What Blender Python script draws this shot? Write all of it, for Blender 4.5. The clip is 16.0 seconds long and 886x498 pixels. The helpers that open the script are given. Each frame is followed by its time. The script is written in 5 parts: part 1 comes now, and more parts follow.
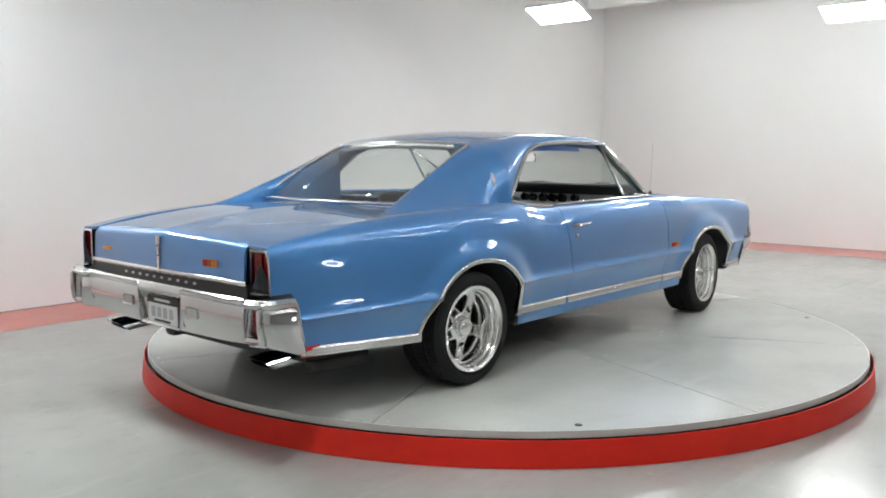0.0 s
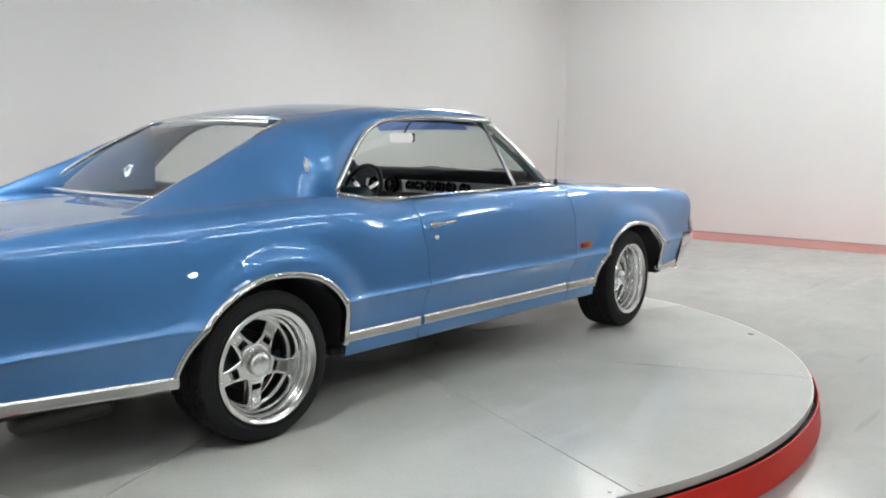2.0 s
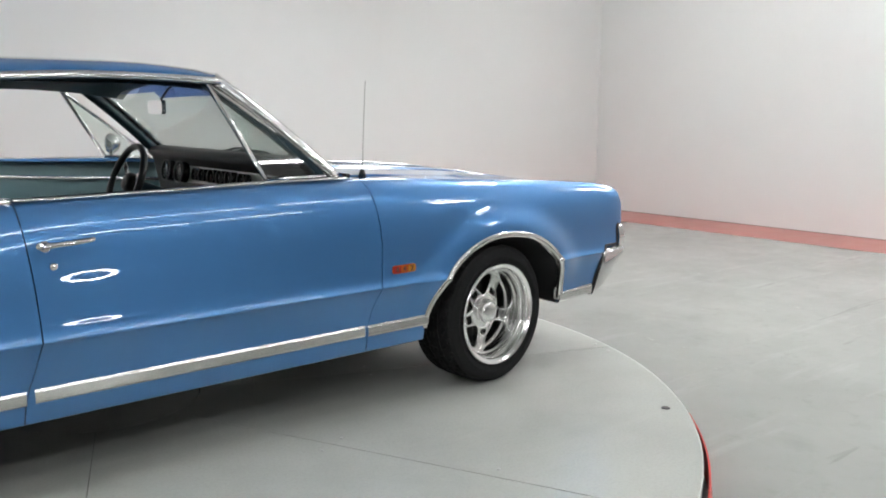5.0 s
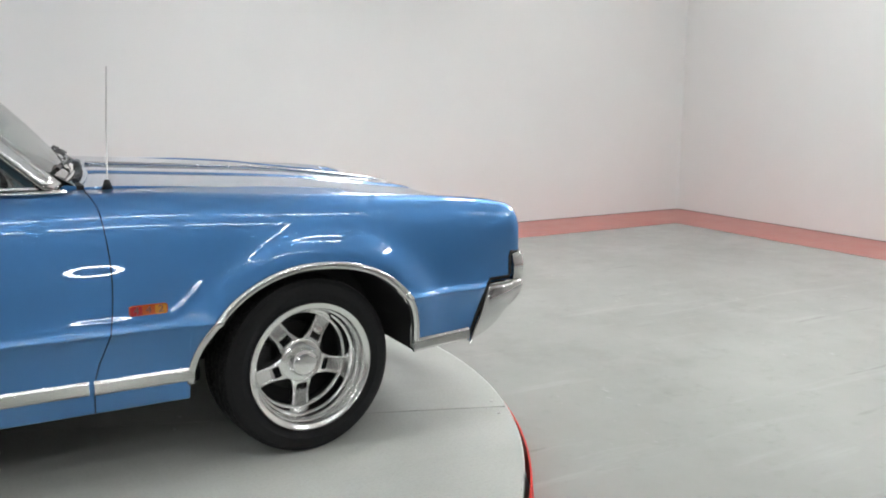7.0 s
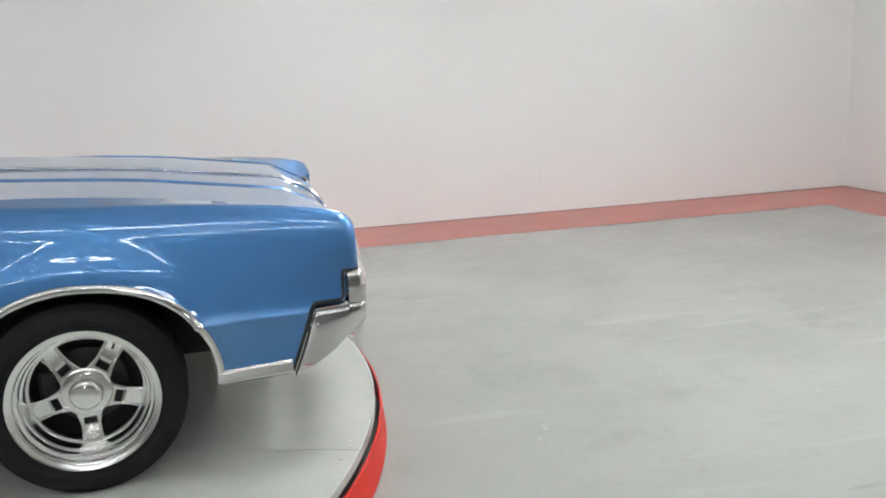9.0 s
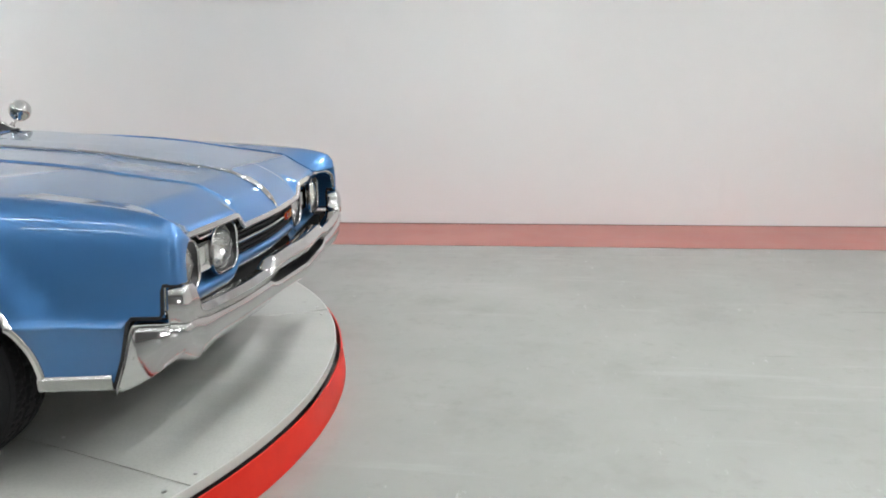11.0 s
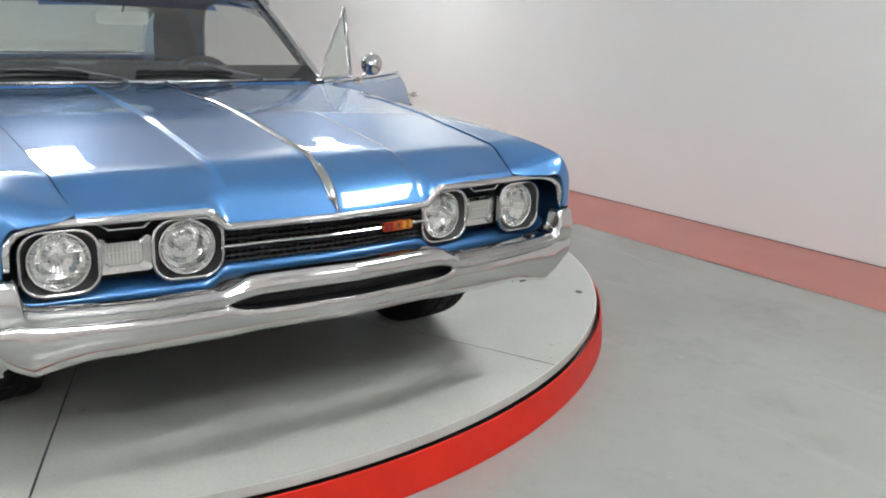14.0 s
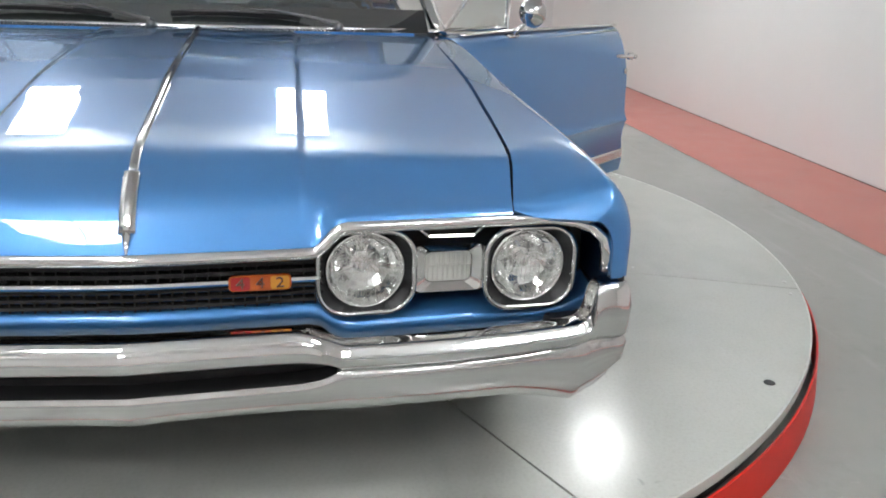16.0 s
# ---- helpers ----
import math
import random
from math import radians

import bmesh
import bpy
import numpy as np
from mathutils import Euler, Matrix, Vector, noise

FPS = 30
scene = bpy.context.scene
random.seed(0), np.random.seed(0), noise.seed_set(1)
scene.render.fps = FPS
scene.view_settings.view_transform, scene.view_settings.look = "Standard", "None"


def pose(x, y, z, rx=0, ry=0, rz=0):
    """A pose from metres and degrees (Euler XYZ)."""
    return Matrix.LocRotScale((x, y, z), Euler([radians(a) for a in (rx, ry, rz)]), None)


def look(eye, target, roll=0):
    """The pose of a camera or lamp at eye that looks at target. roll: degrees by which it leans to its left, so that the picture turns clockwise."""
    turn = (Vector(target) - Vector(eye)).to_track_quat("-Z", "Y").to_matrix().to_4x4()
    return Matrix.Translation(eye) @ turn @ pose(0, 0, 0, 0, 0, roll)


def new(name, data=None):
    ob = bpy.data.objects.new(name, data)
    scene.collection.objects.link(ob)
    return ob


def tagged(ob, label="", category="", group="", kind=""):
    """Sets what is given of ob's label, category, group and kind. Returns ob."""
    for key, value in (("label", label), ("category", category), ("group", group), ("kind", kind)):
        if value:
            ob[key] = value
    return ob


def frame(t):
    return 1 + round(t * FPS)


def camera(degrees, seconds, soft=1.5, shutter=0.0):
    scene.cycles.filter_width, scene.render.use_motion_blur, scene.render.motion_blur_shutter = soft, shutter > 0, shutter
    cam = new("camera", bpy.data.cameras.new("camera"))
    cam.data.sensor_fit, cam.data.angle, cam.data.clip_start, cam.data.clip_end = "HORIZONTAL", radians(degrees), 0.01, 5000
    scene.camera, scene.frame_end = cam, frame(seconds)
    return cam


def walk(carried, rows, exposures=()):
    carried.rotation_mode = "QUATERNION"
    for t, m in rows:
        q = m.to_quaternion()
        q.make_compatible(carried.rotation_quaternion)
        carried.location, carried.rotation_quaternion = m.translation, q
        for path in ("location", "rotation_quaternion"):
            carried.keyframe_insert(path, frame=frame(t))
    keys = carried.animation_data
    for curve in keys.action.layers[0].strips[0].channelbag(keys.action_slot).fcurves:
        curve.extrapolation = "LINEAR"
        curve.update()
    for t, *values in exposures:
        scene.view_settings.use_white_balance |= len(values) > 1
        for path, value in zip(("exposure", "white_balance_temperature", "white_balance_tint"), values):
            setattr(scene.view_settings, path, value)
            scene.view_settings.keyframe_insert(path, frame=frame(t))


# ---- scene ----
cam = camera(54.50, 16.0, 1.9)
PATH = [
    (0, (-5.048, -4.011, 1.302), (-3.574, -2.678, 1.076), -0.12),
    (0.5, (-4.694, -3.949, 1.307), (-3.206, -2.634, 1.063), -0.18),
    (1, (-4.299, -3.936, 1.311), (-2.817, -2.616, 1.060), 0.08),
    (1.5, (-3.920, -3.873, 1.316), (-2.436, -2.558, 1.052), 0.24),
    (2, (-3.516, -3.855, 1.272), (-2.053, -2.518, 1.008), -0.11),
    (2.5, (-3.111, -3.846, 1.264), (-1.682, -2.477, 0.980), -0.14),
    (3, (-2.741, -3.787, 1.251), (-1.333, -2.398, 0.952), -0.38),
    (3.5, (-2.323, -3.838, 1.241), (-0.974, -2.393, 0.938), -0.65),
    (4, (-1.953, -3.785, 1.243), (-0.619, -2.328, 0.931), -0.24),
    (6.5, (0.082, -3.730, 1.269), (1.132, -2.063, 0.924), 0.19),
    (7, (0.459, -3.749, 1.279), (1.423, -2.033, 0.923), 0.22),
    (7.5, (0.843, -3.757, 1.287), (1.701, -1.989, 0.914), -0.13),
    (8, (1.280, -3.792, 1.289), (1.987, -1.962, 0.898), -1.11),
    (8.5, (1.658, -3.762, 1.298), (2.234, -1.891, 0.892), -1.76),
    (9, (2.035, -3.729, 1.309), (2.479, -1.824, 0.893), -2.54),
    (11.5, (3.781, -3.027, 1.313), (3.294, -1.141, 0.858), -0.35),
    (12, (4.047, -2.715, 1.310), (3.301, -0.918, 0.848), -0.02),
    (12.5, (4.254, -2.355, 1.308), (3.264, -0.682, 0.835), 0.83),
    (13, (4.394, -1.983, 1.304), (3.193, -0.459, 0.817), 1.28),
    (13.5, (4.508, -1.599, 1.293), (3.112, -0.254, 0.799), 1.52),
    (14, (4.563, -1.204, 1.287), (3.003, -0.063, 0.774), 1.95),
    (14.5, (4.498, -0.813, 1.284), (2.819, 0.125, 0.735), 2.59),
    (15, (4.360, -0.397, 1.265), (2.587, 0.325, 0.687), 2.74),
    (15.5, (4.197, -0.032, 1.267), (2.362, 0.479, 0.658), 2.25),
    (16, (3.886, 0.291, 1.254), (2.025, 0.633, 0.604), 2.19),
]
walk(cam, [(t, look(eye, target, roll)) for t, eye, target, roll in PATH], [(0, 0.0), (9, 0.0), (11.5, -0.04), (12.5, -0.08), (14, -0.12), (16, -0.10)])

# ---- light ----
world = bpy.data.worlds.new("world")
scene.world = world
world.use_nodes = True
world.node_tree.nodes["Background"].inputs[0].default_value = (0.9, 0.95, 1.0, 1)
world.node_tree.nodes["Background"].inputs[1].default_value = 0.05
scene.view_settings.exposure = 0.0

FLOOR = -0.17          # the showroom floor; the turntable's top is z = 0
LAMP_POWER = 49.0      # emission of the ceiling panels
UP_POWER = 36.0         # emission of the unseen uplights added to the panels
TUBE_POWER = 44.0      # emission of the tube lamps


# ---- materials ----
def material(name, colour, rough=0.5, metal=0.0, coat=0.0, spec=0.5):
    m = bpy.data.materials.new(name)
    m.use_nodes = True
    b = m.node_tree.nodes["Principled BSDF"]
    b.inputs["Base Color"].default_value = (*colour, 1)
    b.inputs["Roughness"].default_value = rough
    b.inputs["Metallic"].default_value = metal
    b.inputs["Coat Weight"].default_value = coat
    b.inputs["Coat Roughness"].default_value = 0.03
    b.inputs["Specular IOR Level"].default_value = spec
    return m


def nodes_of(m):
    t = m.node_tree
    return t, t.nodes["Principled BSDF"]


def add_noise(m, scale, detail=6.0, rough=0.6, stretch=(1, 1, 1)):
    t, b = nodes_of(m)
    c = t.nodes.new("ShaderNodeTexCoord")
    p = t.nodes.new("ShaderNodeMapping")
    p.inputs["Scale"].default_value = stretch
    n = t.nodes.new("ShaderNodeTexNoise")
    n.inputs["Scale"].default_value = scale
    n.inputs["Detail"].default_value = detail
    n.inputs["Roughness"].default_value = rough
    t.links.new(c.outputs["Object"], p.inputs[0])
    t.links.new(p.outputs[0], n.inputs["Vector"])
    return n.outputs["Fac"]


def ramp(m, fac, stops):
    t, b = nodes_of(m)
    r = t.nodes.new("ShaderNodeValToRGB")
    while len(r.color_ramp.elements) < len(stops):
        r.color_ramp.elements.new(0.5)
    for e, (p, c) in zip(r.color_ramp.elements, stops):
        e.position, e.color = p, (*c, 1)
    t.links.new(fac, r.inputs[0])
    return r.outputs[0]


def mix(m, a, b_, fac, kind="MIX"):
    t, b = nodes_of(m)
    n = t.nodes.new("ShaderNodeMix")
    n.data_type, n.blend_type = "RGBA", kind
    for sock, v in ((n.inputs[6], a), (n.inputs[7], b_), (n.inputs[0], fac)):
        if isinstance(v, (int, float)):
            sock.default_value = v
        elif isinstance(v, tuple):
            sock.default_value = (*v, 1)
        else:
            t.links.new(v, sock)
    return n.outputs[2]


def to_colour(m, sock):
    t, b = nodes_of(m)
    t.links.new(sock, b.inputs["Base Color"])


def to_rough(m, fac, lo, hi):
    t, b = nodes_of(m)
    r = t.nodes.new("ShaderNodeMapRange")
    r.inputs[3].default_value, r.inputs[4].default_value = lo, hi
    t.links.new(fac, r.inputs[0])
    t.links.new(r.outputs[0], b.inputs["Roughness"])


def to_bump(m, fac, strength, distance):
    t, b = nodes_of(m)
    n = t.nodes.new("ShaderNodeBump")
    n.inputs["Strength"].default_value, n.inputs["Distance"].default_value = strength, distance
    t.links.new(fac, n.inputs["Height"])
    t.links.new(n.outputs[0], b.inputs["Normal"])


def make_wall():
    m = material("painted_wall", (0.80, 0.80, 0.79), 0.6)
    a = add_noise(m, 0.35, 4)
    c = ramp(m, a, [(0.3, (0.77, 0.772, 0.765)), (0.7, (0.81, 0.812, 0.805))])
    s = add_noise(m, 7.0, 5, 0.7, (1, 1, 0.25))
    to_colour(m, mix(m, c, (0.72, 0.72, 0.71), ramp(m, s, [(0.60, (0, 0, 0)), (0.85, (0.35, 0.35, 0.35))])))
    to_bump(m, add_noise(m, 160, 3), 0.12, 0.002)
    return m


def make_concrete():
    m = material("polished_concrete", (0.33, 0.34, 0.32), 0.25)
    a = add_noise(m, 0.7, 8, 0.62)
    c = ramp(m, a, [(0.30, (0.285, 0.29, 0.275)), (0.52, (0.315, 0.32, 0.305)), (0.72, (0.345, 0.35, 0.335))])
    b = add_noise(m, 9.0, 7, 0.7)
    c = mix(m, c, (0.24, 0.245, 0.23), ramp(m, b, [(0.56, (0, 0, 0)), (0.75, (0.45, 0.45, 0.45))]))
    streak = add_noise(m, 2.2, 6, 0.65, (0.35, 3.0, 1))
    c = mix(m, c, (0.46, 0.465, 0.45), ramp(m, streak, [(0.58, (0, 0, 0)), (0.76, (0.32, 0.32, 0.32))]))
    # pale flecks: scuffs, with the lamps' glints on them put into the colour
    scuff_glint = add_noise(m, 26.0, 4, 0.6, (1, 0.3, 1))
    area = add_noise(m, 0.9, 3, 0.5)
    marks = mix(m, ramp(m, scuff_glint, [(0.66, (0, 0, 0)), (0.76, (0.4, 0.4, 0.4))]), (0, 0, 0), ramp(m, area, [(0.50, (1, 1, 1)), (0.62, (0, 0, 0))]))
    c = mix(m, c, (0.56, 0.56, 0.55), marks)
    stain = add_noise(m, 1.6, 5, 0.65)
    c = mix(m, c, (0.19, 0.19, 0.175), ramp(m, stain, [(0.58, (0, 0, 0)), (0.76, (0.28, 0.28, 0.28))]))
    tracks = add_noise(m, 3.2, 3, 0.5, (0.25, 2.6, 1))
    c = mix(m, c, (0.17, 0.17, 0.16), ramp(m, tracks, [(0.70, (0, 0, 0)), (0.74, (0.35, 0.35, 0.35)), (0.78, (0, 0, 0))]))
    to_colour(m, c)
    to_rough(m, add_noise(m, 5.0, 7, 0.7), 0.08, 0.34)
    to_bump(m, add_noise(m, 14, 8, 0.7), 0.06, 0.004)
    return m


def make_stripe():
    m = material("red_floor_paint", (0.45, 0.12, 0.09), 0.3)
    a = add_noise(m, 3.0, 8, 0.7)
    c = ramp(m, a, [(0.3, (0.42, 0.135, 0.11)), (0.6, (0.48, 0.17, 0.14)), (0.8, (0.52, 0.22, 0.19))])
    to_colour(m, c)
    to_rough(m, add_noise(m, 6, 6), 0.22, 0.45)
    return m


def make_deck():
    m = material("turntable_paint", (0.46, 0.47, 0.44), 0.25, spec=0.32)
    a = add_noise(m, 1.1, 6, 0.6)
    c = ramp(m, a, [(0.3, (0.46, 0.468, 0.435)), (0.52, (0.53, 0.54, 0.505)), (0.7, (0.56, 0.57, 0.535))])
    d = add_noise(m, 24, 6, 0.75)
    c = mix(m, c, (0.25, 0.25, 0.23), ramp(m, d, [(0.66, (0, 0, 0)), (0.82, (0.4, 0.4, 0.4))]))
    fine = add_noise(m, 90, 4, 0.7)
    c = mix(m, c, (0.36, 0.36, 0.33), ramp(m, fine, [(0.45, (0, 0, 0)), (0.75, (0.35, 0.35, 0.35))]))
    drips = add_noise(m, 5.5, 3, 0.5)
    c = mix(m, c, (0.13, 0.12, 0.11), ramp(m, drips, [(0.745, (0, 0, 0)), (0.77, (0.55, 0.55, 0.55))]))
    wipe = add_noise(m, 2.0, 6, 0.6, (0.4, 2.2, 1))
    c = mix(m, c, (0.57, 0.575, 0.54), ramp(m, wipe, [(0.56, (0, 0, 0)), (0.72, (0.5, 0.5, 0.5))]))
    to_colour(m, c)
    to_rough(m, add_noise(m, 4, 7, 0.7), 0.07, 0.27)
    to_bump(m, add_noise(m, 40, 4), 0.03, 0.002)
    return m


def make_paint():
    m = material("blue_metallic_paint", (0.05, 0.20, 0.50), 0.40, 0.62)
    t, b = nodes_of(m)
    f = add_noise(m, 900, 2)
    to_colour(m, ramp(m, f, [(0.35, (0.044, 0.174, 0.41)), (0.7, (0.058, 0.212, 0.48))]))
    # the clear lacquer mirrors more and more towards a grazing view
    lw, pw, ma, gl, mx = (t.nodes.new(n) for n in ("ShaderNodeLayerWeight", "ShaderNodeMath", "ShaderNodeMath", "ShaderNodeBsdfGlossy", "ShaderNodeMixShader"))
    lw.inputs[0].default_value = 0.5
    pw.operation, ma.operation = "POWER", "MULTIPLY_ADD"
    pw.inputs[1].default_value = 3.4
    ma.inputs[1].default_value, ma.inputs[2].default_value = 0.93, 0.05
    gl.inputs["Color"].default_value = (0.95, 0.97, 0.98, 1)
    gl.inputs["Roughness"].default_value = 0.02
    t.links.new(lw.outputs["Facing"], pw.inputs[0])
    t.links.new(pw.outputs[0], ma.inputs[0])
    t.links.new(ma.outputs[0], mx.inputs[0])
    t.links.new(b.outputs[0], mx.inputs[1])
    t.links.new(gl.outputs[0], mx.inputs[2])
    t.links.new(mx.outputs[0], t.nodes["Material Output"].inputs[0])
    return m


def make_chrome(name="chrome", rough=0.05, colour=(0.63, 0.63, 0.625)):
    m = material(name, colour, rough, 1.0)
    to_rough(m, add_noise(m, 30, 5), rough, rough + 0.05)
    return m


def make_glass(name, tint, base=0.12):
    m = bpy.data.materials.new(name)
    m.use_nodes = True
    t = m.node_tree
    out = t.nodes["Material Output"]
    t.nodes.remove(t.nodes["Principled BSDF"])
    tr, gl, mx, lw, pw, ma = (t.nodes.new(n) for n in ("ShaderNodeBsdfTransparent", "ShaderNodeBsdfGlossy", "ShaderNodeMixShader", "ShaderNodeLayerWeight", "ShaderNodeMath", "ShaderNodeMath"))
    tr.inputs[0].default_value = (*tint, 1)
    gl.inputs["Roughness"].default_value = 0.01
    lw.inputs[0].default_value = 0.5
    pw.operation, ma.operation = "POWER", "MULTIPLY_ADD"
    pw.inputs[1].default_value = 3.6
    ma.inputs[1].default_value, ma.inputs[2].default_value = 0.98 - base, base
    t.links.new(lw.outputs["Facing"], pw.inputs[0])
    t.links.new(pw.outputs[0], ma.inputs[0])
    t.links.new(ma.outputs[0], mx.inputs[0])
    t.links.new(tr.outputs[0], mx.inputs[1])
    t.links.new(gl.outputs[0], mx.inputs[2])
    t.links.new(mx.outputs[0], out.inputs[0])
    return m


def make_emitter(name, colour, strength):
    m = material(name, (0.9, 0.9, 0.9))
    t, b = nodes_of(m)
    b.inputs["Emission Color"].default_value = (*colour, 1)
    b.inputs["Emission Strength"].default_value = strength
    return m


# grey stands in for a dim space, so the car's side reflects less light
DIM_WALL = material("dim_backdrop_grey", (0.28, 0.28, 0.28), 0.6)
to_bump(DIM_WALL, add_noise(DIM_WALL, 120, 3), 0.12, 0.002)
WALL, CONCRETE, STRIPE, DECK = make_wall(), make_concrete(), make_stripe(), make_deck()
PAINT, CHROME = make_paint(), make_chrome()
ALLOY = make_chrome("polished_aluminium", 0.14, (0.80, 0.80, 0.79))
STEEL = make_chrome("brushed_aluminium_edge", 0.35, (0.55, 0.55, 0.54))
BLACK = material("black_trim", (0.012, 0.012, 0.013), 0.4)
RUBBER = material("tyre_rubber", (0.012, 0.012, 0.0125), 0.75, spec=0.22)
DARK = material("dark_underside", (0.015, 0.015, 0.016), 0.8)
GLASS = make_glass("tinted_glass", (0.84, 0.91, 0.88))
CLEAR = make_glass("lamp_glass", (0.93, 0.94, 0.94))
GAP_SHADE = material("wall_gap_shade", (0.10, 0.085, 0.08), 0.8)
EDGE = material("pale_edge_paint", (0.52, 0.53, 0.50), 0.35)
to_rough(EDGE, add_noise(EDGE, 20, 5), 0.25, 0.5)
RED = material("red_skirt_paint", (0.62, 0.035, 0.02), 0.45, spec=0.25)
REDLENS = material("red_lens", (0.34, 0.013, 0.016), 0.15, 0, 0.4)
LAMP = make_emitter("lamp_diffuser", (0.968, 0.995, 1.0), LAMP_POWER)
FILL_UPLIGHT = make_emitter("added_uplight", (0.968, 0.995, 1.0), UP_POWER)
TUBE = make_emitter("tube_diffuser", (0.968, 0.995, 1.0), TUBE_POWER)
WHITE = material("white_enamel", (0.75, 0.75, 0.74), 0.4)
to_rough(RUBBER, add_noise(RUBBER, 60, 5), 0.6, 0.9)
_r = add_noise(RED, 5, 6, 0.7)
to_colour(RED, ramp(RED, _r, [(0.3, (0.56, 0.018, 0.010)), (0.65, (0.63, 0.024, 0.012)), (0.85, (0.58, 0.05, 0.035))]))


# ---- mesh helpers ----
def ob_of(name, bm, mat, parent=None, label="", kind="", category="", smooth=False, group=""):
    me = bpy.data.meshes.new(name)
    if smooth:
        for f in bm.faces:
            f.smooth = True
    bm.to_mesh(me)
    bm.free()
    for m_ in (mat if isinstance(mat, (list, tuple)) else [mat]):
        me.materials.append(m_)
    ob = new(name, me)
    if parent:
        ob.parent = parent
    return tagged(ob, label, category, group, kind)


def part(name, bm, mat, parent, label="", smooth=False):
    return ob_of(name, bm, mat, parent, label, smooth=smooth)


def thing(name, label, category, at=(0, 0, 0), group=""):
    e = new(name)
    e.location = at
    return tagged(e, label, category, group)


def box(bm, lo, hi, bevel=0.0, seg=2, m=None):
    lo, hi = Vector(lo), Vector(hi)
    r = bmesh.ops.create_cube(bm, size=1, matrix=Matrix.Translation((lo + hi) / 2) @ Matrix.Diagonal((*(hi - lo), 1)))
    vs = r["verts"]
    if bevel:
        es = {e for v in vs for e in v.link_edges}
        b = bmesh.ops.bevel(bm, geom=list(es), offset=bevel, segments=seg, affect="EDGES", profile=0.5)
        vs = list({v for f in b["faces"] for v in f.verts} | {v for v in vs if v.is_valid})
    if m:
        bmesh.ops.transform(bm, matrix=m, verts=vs)
    return vs


def cone(bm, r1, r2, h, m, seg=32, caps=True):
    return bmesh.ops.create_cone(bm, cap_ends=caps, segments=seg, radius1=r1, radius2=r2, depth=h, matrix=m)["verts"]


def lathe(bm, profile, m, seg=48, close=False):
    """Spin (radius, height) pairs about z, then place by m."""
    rings = []
    for r, h in profile:
        rings.append([bm.verts.new(m @ Vector((r * math.cos(a), r * math.sin(a), h))) for a in (2 * math.pi * i / seg for i in range(seg))])
    pairs = list(zip(rings, rings[1:])) + ([(rings[-1], rings[0])] if close else [])
    for a, b in pairs:
        for i in range(seg):
            j = (i + 1) % seg
            bm.faces.new((a[i], a[j], b[j], b[i]))
    return rings


def tube(bm, pts, r, seg=8, cap=True):
    """A round bar along points; r a number or one per point."""
    pts = [Vector(p) for p in pts]
    rs = r if isinstance(r, (list, tuple)) else [r] * len(pts)
    rings = []
    up = Vector((0.03, 0.02, 1)).normalized()
    for i, p in enumerate(pts):
        d = (pts[min(i + 1, len(pts) - 1)] - pts[max(i - 1, 0)]).normalized()
        a = d.cross(up)
        if a.length < 0.1:
            a = d.cross(Vector((1, 0, 0)))
        a.normalize()
        b = d.cross(a)
        rings.append([bm.verts.new(p + rs[i] * (math.cos(k) * a + math.sin(k) * b)) for k in (2 * math.pi * q / seg for q in range(seg))])
    for a, b in zip(rings, rings[1:]):
        for i in range(seg):
            j = (i + 1) % seg
            bm.faces.new((a[i], a[j], b[j], b[i]))
    if cap:
        bm.faces.new(rings[0])
        bm.faces.new(rings[-1][::-1])


def strip(bm, pts, section, ups, cap=True):
    """Sweep a closed flat section (a, b pairs) along points; ups gives b's way at each point."""
    pts = [Vector(p) for p in pts]
    rings = []
    for i, p in enumerate(pts):
        d = (pts[min(i + 1, len(pts) - 1)] - pts[max(i - 1, 0)]).normalized()
        n = Vector(ups[i]) if isinstance(ups, list) else Vector(ups)
        n = (n - n.dot(d) * d).normalized()
        a = n.cross(d)
        rings.append([bm.verts.new(p + s * a + q * n) for s, q in section])
    k = len(section)
    for a, b in zip(rings, rings[1:]):
        for i in range(k):
            j = (i + 1) % k
            bm.faces.new((a[i], a[j], b[j], b[i]))
    if cap:
        bm.faces.new(rings[0][::-1])
        bm.faces.new(rings[-1])
    bmesh.ops.recalc_face_normals(bm, faces=bm.faces[:])


def sp(x, xs, ys):
    """Smooth monotone curve through (xs, ys)."""
    xs, ys = np.asarray(xs, float), np.asarray(ys, float)
    if xs[0] > xs[-1]:
        xs, ys = xs[::-1], ys[::-1]
    x = np.clip(np.asarray(x, float), xs[0], xs[-1])
    h = np.diff(xs)
    d = np.diff(ys) / h
    m = np.zeros(len(xs))
    m[0], m[-1] = d[0], d[-1]
    for i in range(1, len(xs) - 1):
        if d[i - 1] * d[i] > 0:
            w1, w2 = 2 * h[i] + h[i - 1], h[i] + 2 * h[i - 1]
            m[i] = (w1 + w2) / (w1 / d[i - 1] + w2 / d[i])
    i = np.clip(np.searchsorted(xs, x) - 1, 0, len(xs) - 2)
    t = (x - xs[i]) / h[i]
    return (ys[i] * (1 + 2 * t) * (1 - t) ** 2 + h[i] * m[i] * t * (1 - t) ** 2
            + ys[i + 1] * t * t * (3 - 2 * t) + h[i] * m[i + 1] * t * t * (t - 1))


def crisp(bm, deg=32):
    """Smooth faces with hard edges past an angle."""
    bmesh.ops.recalc_face_normals(bm, faces=bm.faces[:])
    bm.normal_update()
    for f in bm.faces:
        f.smooth = True
    for e in bm.edges:
        if len(e.link_faces) == 2 and e.calc_face_angle(0) > radians(deg):
            e.smooth = False
    return bm


